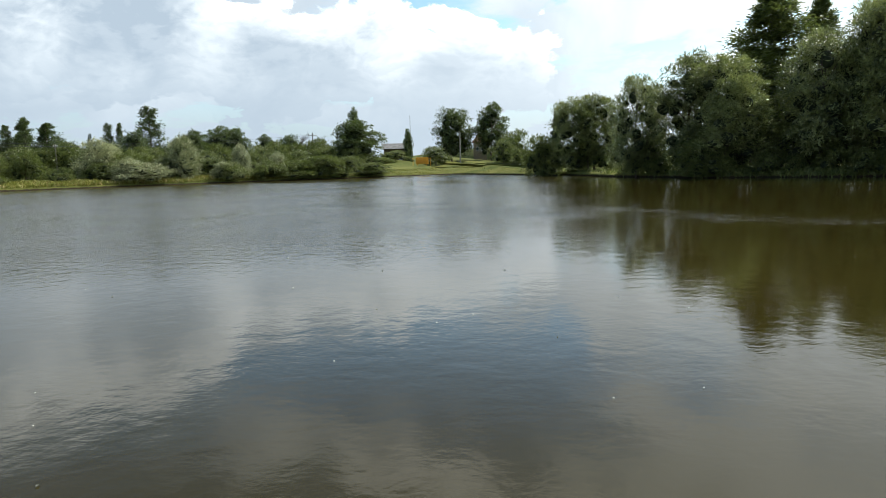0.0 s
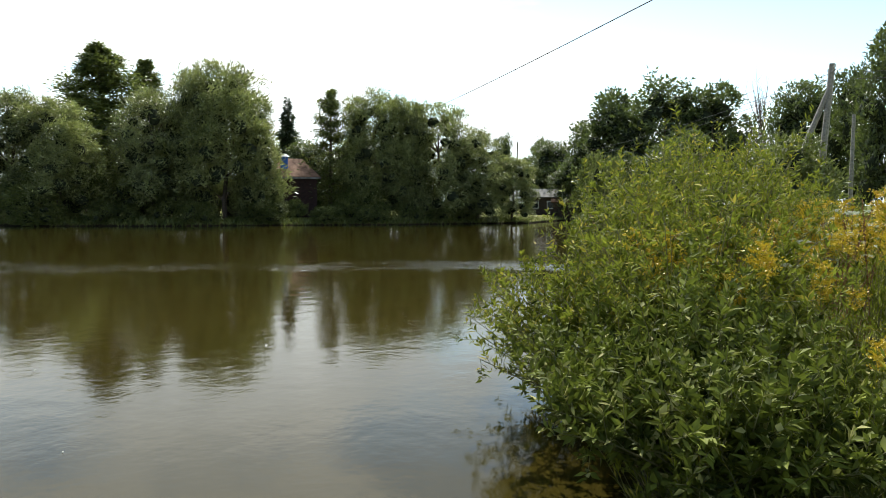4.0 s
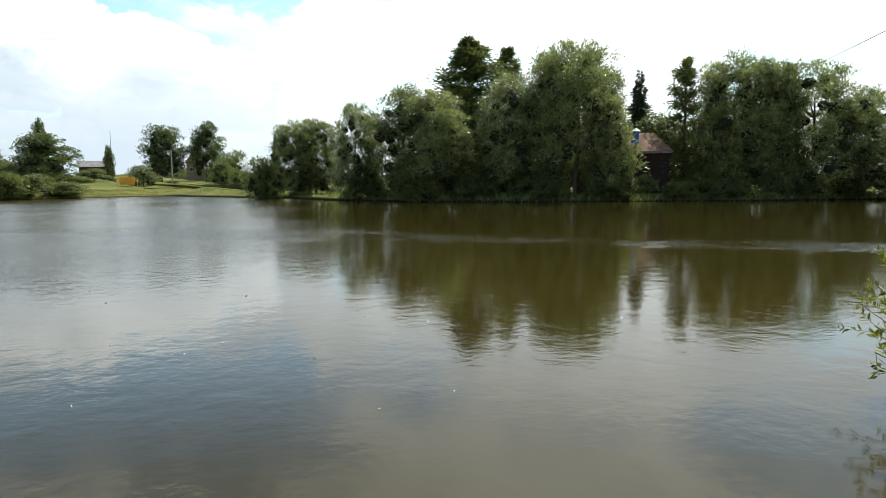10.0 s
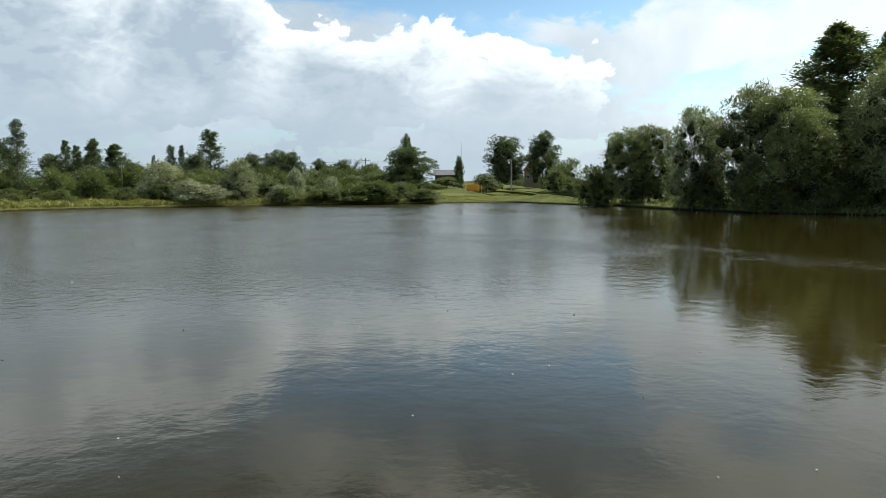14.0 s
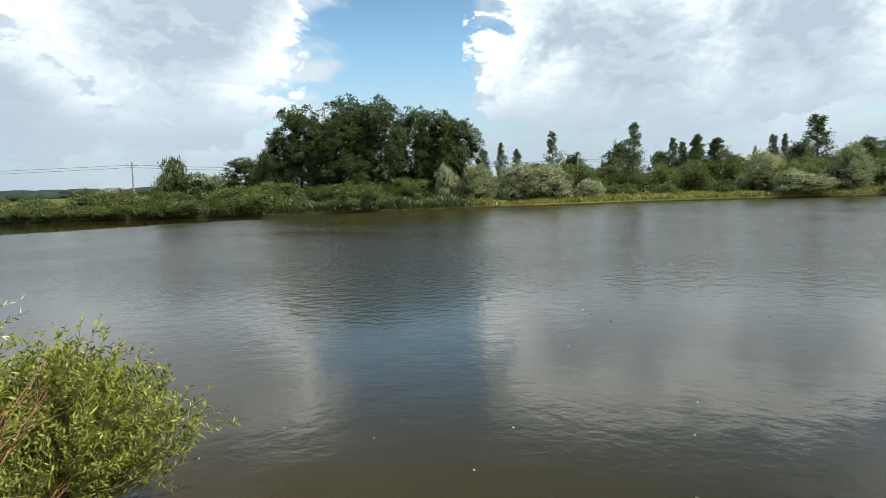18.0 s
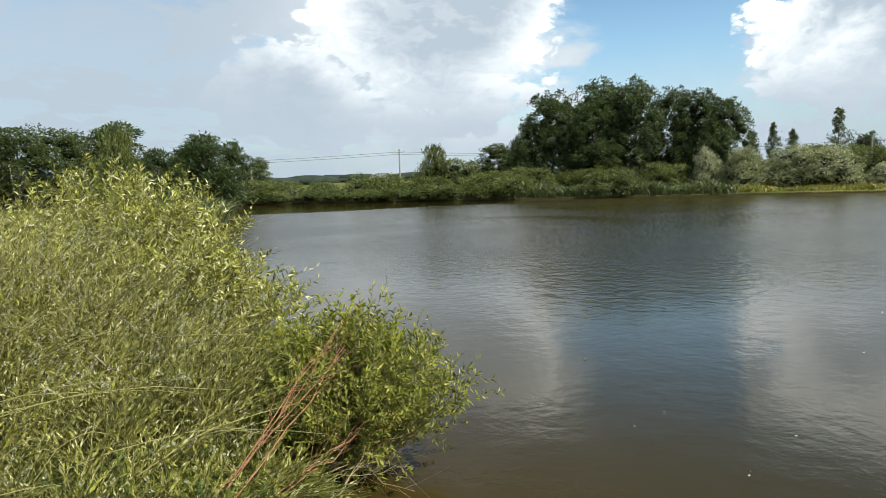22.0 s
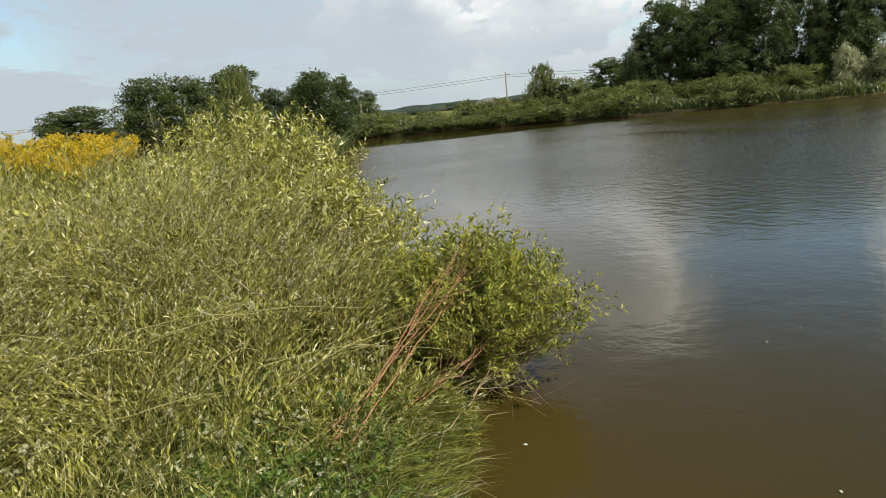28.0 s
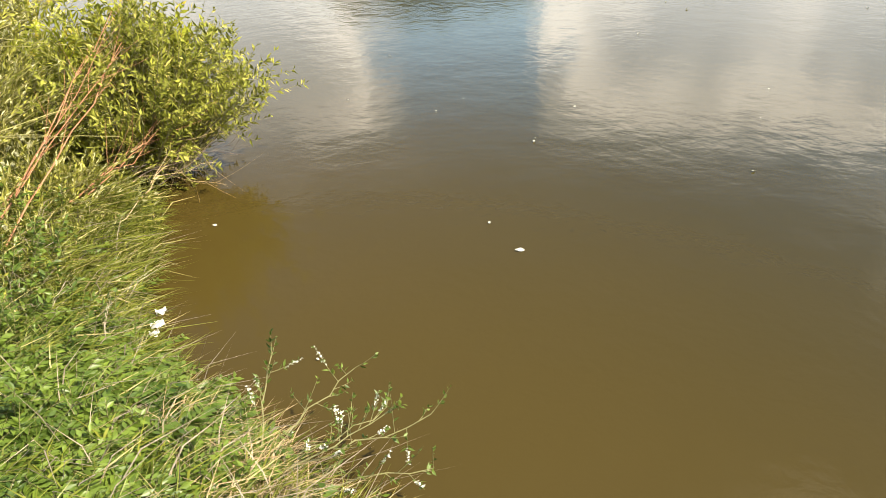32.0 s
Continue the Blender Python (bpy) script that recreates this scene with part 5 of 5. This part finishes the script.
spots += [(fl.uniform(13, 24), fl.uniform(-2.0, 5.0), fl.uniform(0.95, 1.15)) for _ in range(14)]
spots += [(-d, -d * fl.uniform(0.33, 0.6), fl.uniform(0.95, 1.1)) for d in fl.uniform(9.5, 17, 44)]
scatter(RODS, spots)
UMBELS = [umbel("white wild carrot flowers among bank weeds", 1.15) for _ in range(2)]
scatter(UMBELS, [(fl.uniform(5.5, 13), fl.uniform(-1.6, 1.6), fl.uniform(0.85, 1.2)) for _ in range(36)])
DOCKS = [dock("rust brown dry dock among green weeds", 1.3) for _ in range(2)]
scatter(DOCKS, [(6.9, 1.65, 1.1), (7.0, 1.5, 1.1), (6.8, 1.75, 1.05), (7.1, 0.65, 1.1), (7.0, 0.8, 1.1), (11.4, 4.0, 1.6), (11.1, 4.2, 1.5), (6.2, -0.5, 0.9)] + [(fl.uniform(6.5, 12), fl.uniform(-0.5, 2.2), fl.uniform(0.9, 1.2)) for _ in range(12)])


def sunflower():
    x, y = 6.2, 0.1
    root = new("sunflower")
    root.location = (x, y, float(height_at(x, y)))
    c = arcs(np.zeros((1, 3)), np.array([[0.02, 0.02, 1.0]]), 2.0, [-0.03, -0.02, 0], 6)
    part("stalk", mesh_np("stalk", [(*sticks(c, 0.016, 0.009), 0)], [M_TWIG]), root)
    tip = c[0, -1]
    q = np.tile(np.linspace(0, 6.283, 22, endpoint=False), 1)
    face = unit(np.array([[-0.9, -0.1, 0.25]]))[0]
    s1 = unit(np.cross(face, [0, 0, 1.0])[None])[0]
    s2 = np.cross(face, s1)
    d = np.cos(q)[:, None] * s1 + np.sin(q)[:, None] * s2
    part("petals", mesh_np("petals", [(*leaves(tip + d * 0.04, d + face * 0.15, 0.075, 0.026), 0)], [M_GOLD]), root, "orange yellow petals")
    bm = bmesh.new()
    bmesh.ops.create_uvsphere(bm, u_segments=14, v_segments=8, radius=0.05, matrix=Matrix.Translation(tip) @ Vector(face).to_track_quat("Z", "Y").to_matrix().to_4x4() @ Matrix.Diagonal((1, 1, 0.4, 1)))
    part_bm("seed_disc", bm, M_BARK, root, "dark brown seed disc")
    p, t = along(c, np.array([[0.35, 0.45, 0.55, 0.66, 0.76, 0.86, 0.93]]))
    a = np.arange(7) * 2.4
    part("foliage", mesh_np("foliage", [(*leaves(p[0], np.stack([np.cos(a), np.sin(a), np.full(7, 0.1)], 1), 0.2, 0.13), 0)], [M_HERB]), root)
    tagged(root, "single orange sunflower above the weeds", "sunflower")


sunflower()


def red_stems():
    """The bare reddish stems in the small shrub over the water."""
    red, dead = "bare orange-red willow stem leaning to the water", "grey dead branch lying across weeds"
    q = np.random.default_rng(14)
    fan = [((-2.80 + q.normal() * 0.03, -0.30 + q.normal() * 0.03, 0.34), (-3.9 + q.normal() * 0.04, 0.52 + q.normal() * 0.035, 0.74 + q.normal() * 0.05), q.uniform(0.0034, 0.0054), M_REDSTEM, red) for _ in range(5)]
    low = [((-3.13 + q.normal() * 0.03, 0.0 + q.normal() * 0.03, 0.30), (-3.6 + q.normal() * 0.1, 0.6 + q.normal() * 0.08, 0.36 + q.normal() * 0.06), q.uniform(0.0035, 0.006), M_REDSTEM, "thin reddish willow branch near the water") for _ in range(4)]
    over = [((-3.6 + q.normal() * 0.25, 0.34 + q.normal() * 0.05, 0.24), (-3.75 + q.normal() * 0.3, 0.85 + q.normal() * 0.12, 0.08 + q.uniform(0, 0.22)), q.uniform(0.002, 0.004), M_BARK if q.uniform() < 0.65 else M_STRAW, "thin dead branch hanging over the water") for _ in range(22)]
    for a, b, r, m, label in fan + low + over + [((-4.46, -0.98, 0.80), (-4.0, -0.62, 0.66), 0.008, M_DRYWOOD, dead), ((-4.3, -0.5, 0.85), (-5.4, -1.5, 1.2), 0.004, M_DRYWOOD, "long thin dead twig arching over weeds")]:
        a, b = np.array([a]), np.array([b])
        c = arcs(a, b - a, np.linalg.norm(b - a, axis=1), [0, 0, 0.06], 7)
        c = c + rng.normal(size=c.shape) * 0.012
        tw, _ = along(c, np.array([[0.4, 0.55, 0.7, 0.8, 0.9]]))
        t = arcs(tw[0], (b - a) + rng.normal(size=(5, 3)) * 0.5, 0.3, [0, 0, 0.1], 4)
        root = new("red_stem" if m is M_REDSTEM else "dead_branch")
        part("stem", mesh_np("stem", [(*sticks(c, r, r * 0.5), 0)], [m]), root)
        for q in t:
            part("twig", mesh_np("twig", [(*sticks(q[None], r * 0.4, r * 0.15), 0)], [m]), root)
        tagged(root, label, "branch")


red_stems()


def herbs(name, label, n, inside, tall, n_leaf, size, wide, mat):
    """A low patch of broad-leaved plants."""
    x, y = inside(n)
    ok = shore_gap(x, y) > 0.02
    x, y = x[ok], y[ok]
    base = np.stack([x, y, height_at(x, y) - 0.01], 1)
    st, lf, _ = shoot_plants(base, rng.normal(size=base.shape) * [0.35, 0.35, 0] + [0, 0, 1], tall * rng.uniform(0.5, 1.2, len(x)), [0.03, 0.05, 0], n_leaf, size, wide, spread=1.0, leaf_rise=0.1, r0=0.0025)
    tagged(new(name, mesh_np(name, [(*st, 1), (*lf, 0)], [mat, M_TWIG])), label, "herb", kind="stuff")


herbs("herb_patch", "bright green leafy herbs at the pond edge", 200, lambda n: (rng.normal(-1.7, 0.42, n), rng.normal(-0.2, 0.3, n)), 0.16, 14, 0.036, 0.012, M_HERB)
herbs("herb_patch", "silverweed tufts among the bank grass", 260, lambda n: (rng.normal(-2.5, 0.4, n), rng.normal(-0.3, 0.32, n)), 0.22, 16, 0.04, 0.012, M_HERB)


def silverweed(name, label, n, inside):
    """Rosettes of arching leaves with paired leaflets."""
    x, y = inside(n)
    ok = shore_gap(x, y) > 0.02
    x, y = x[ok], y[ok]
    per = 7
    base = np.repeat(np.stack([x, y, height_at(x, y) + 0.02], 1), per, 0)
    a = rng.uniform(0, 6.283, len(base))
    rib = arcs(base, np.stack([np.cos(a), np.sin(a), rng.uniform(0.7, 1.5, len(a))], 1), rng.uniform(0.10, 0.19, len(a)), np.stack([np.cos(a) * 0.2, np.sin(a) * 0.2, np.full(len(a), -0.5)], 1), 5)
    s = np.tile(np.linspace(0.3, 1.0, 9), (len(base), 1))
    p, d = along(rib, s)
    p, d = p.reshape(-1, 3), d.reshape(-1, 3)
    side = unit(np.cross(d, [0, 0, 1.0]))
    size = np.repeat(rng.uniform(0.7, 1.2, len(base)), 9) * 0.034
    lf = [(*leaves(p, side * sgn + d * 0.6, size, size * 0.42, fold=0.15), 0) for sgn in (1, -1)]
    tagged(new(name, mesh_np(name, lf + [(*sticks(rib, 0.0018, 0.0008), 1)], [M_HERB, M_TWIG])), label, "herb", kind="stuff")


silverweed("silverweed", "bright green feathery silverweed at the pond edge", 520, lambda n: (rng.normal(-1.65, 0.4, n), rng.normal(-0.25, 0.32, n)))
turf("long_grass", "long grass hanging over the water's edge", 4200, lambda n: (rng.uniform(-3.4, -1.9, n), rng.uniform(-0.3, 0.30, n)), 0.14, 0.27, 0.005, M_GRASS, bow=0.45)
turf("dry_grass", "pale dry grass stalks at the water's edge", 700, lambda n: (rng.uniform(-3.0, -0.9, n), rng.uniform(-0.25, 0.4, n)), 0.15, 0.38, 0.003, M_DRYWOOD)


def sprig(base, tip, label, n_side=9):
    """A flowering stem of sweet clover that leans out over the water."""
    base, tip = np.array([base]), np.array([tip])
    root = new("sweet_clover_stem")
    c = arcs(base, tip - base, np.linalg.norm(tip - base, axis=1), [0, 0, 0.12], 7)
    c = c + rng.normal(size=c.shape) * 0.006
    part("stem", mesh_np("stem", [(*sticks(c, 0.0035, 0.0015), 0)], [M_TWIG]), root)
    p, t = along(c, np.linspace(0.3, 1.0, n_side)[None])
    sd = t[0] * 0.7 + rng.normal(size=(n_side, 3)) * 0.5 + [0, 0, 0.35]
    ss, lf, cc = shoot_plants(p[0], sd, rng.uniform(0.05, 0.12, n_side), [0, 0, 0.2], 7, 0.022, 0.008, r0=0.0015, k=4)
    part("side_shoot", mesh_np("side_shoot", [(*ss, 1), (*lf, 0)], [M_HERB, M_TWIG]), root)
    q, _ = along(cc[::3], np.tile(np.linspace(0.55, 1.0, 16), (len(cc[::3]), 1)))
    q = q.reshape(-1, 3)
    part("flower_spike", mesh_np("flower_spike", [(*leaves(q, rng.normal(size=q.shape) + [0, 0, 0.3], 0.009, 0.006), 0)], [M_WHITE]), root, "tiny white flower spikes")
    tagged(root, label, "plant", "sweet clover over the water")


for b, t in [((-1.32, 0.28, 0.20), (-1.42, 0.62, 0.22)), ((-1.25, 0.30, 0.18), (-1.12, 0.72, 0.20)), ((-1.28, 0.26, 0.2), (-1.50, 0.40, 0.33)),
             ((-1.2, 0.30, 0.16), (-1.02, 0.66, 0.12)), ((-1.3, 0.3, 0.16), (-1.30, 0.66, 0.12)), ((-1.22, 0.27, 0.2), (-1.15, 0.60, 0.26))]:
    sprig(b, t, "white sweet clover sprig hanging over the water")


def litter():
    root = new("paper_litter")
    root.location = (-2.24, 0.19, 0.10)
    for k, (dx, dy, dz, w, h) in enumerate([(0, 0, 0.01, 0.07, 0.05), (-0.05, 0.03, 0.03, 0.05, 0.04), (0.04, -0.02, 0.0, 0.05, 0.035)]):
        n = 6
        g = np.linspace(-0.5, 0.5, n)
        gx, gy = np.meshgrid(g, g)
        v = np.stack([dx + gx.ravel() * w, dy + gy.ravel() * h, dz + 0.012 * np.sin(gx.ravel() * 7 + k) * np.cos(gy.ravel() * 6) + 0.25 * gx.ravel() * w], 1)
        i = np.arange(n * n).reshape(n, n)
        f = np.concatenate([np.stack([i[:-1, :-1].ravel(), i[:-1, 1:].ravel(), i[1:, 1:].ravel()], 1), np.stack([i[:-1, :-1].ravel(), i[1:, 1:].ravel(), i[1:, :-1].ravel()], 1)])
        part("scrap", mesh_np("scrap", [(v, f, 0)], [M_WHITEPAINT]), root)
    tagged(root, "crumpled white paper litter in bank grass", "litter")


turf("dry_grass", "straw-coloured tangle of dry grass by the water", 900, lambda n: (rng.uniform(-1.55, -1.05, n), rng.uniform(0.0, 0.34, n)), 0.08, 0.26, 0.003, M_STRAW, bow=0.6)
litter()
fq = np.random.default_rng(33)
FLOATS = [(-2.04, 1.77, 0.05), (-2.35, 1.82, 0.03), (-3.12, 2.75, 0.035), (-3.17, 2.8, 0.02), (-4.7, 2.16, 0.02), (-3.51, 3.47, 0.025), (-3.14, 0.65, 0.03), (-4.22, 2.94, 0.02),
          (-4.04, 2.57, 0.02), (-2.54, 4.33, 0.02), (-1.83, 0.65, 0.02)]
FLOATS += [(fq.uniform(-9, 7), fq.uniform(3.0, 14), fq.uniform(0.02, 0.045)) for _ in range(46)]
for x, y, r in FLOATS:
    ob = new("floating_leaf", mesh_np("floating_leaf", [(*leaves(np.array([[-r / 2, 0, 0.006]]), np.array([[1.0, 0.0, 0.02]]), r, r * 0.5, fold=0.1, droop=-0.05), 0)], [M_WHITE]))
    ob.location, ob.rotation_euler = (x, y, 0.0), (0, 0, fq.uniform(0, 6.28))
    tagged(ob, "small pale leaf floating on pond water", "leaf", "leaves floating on the pond")
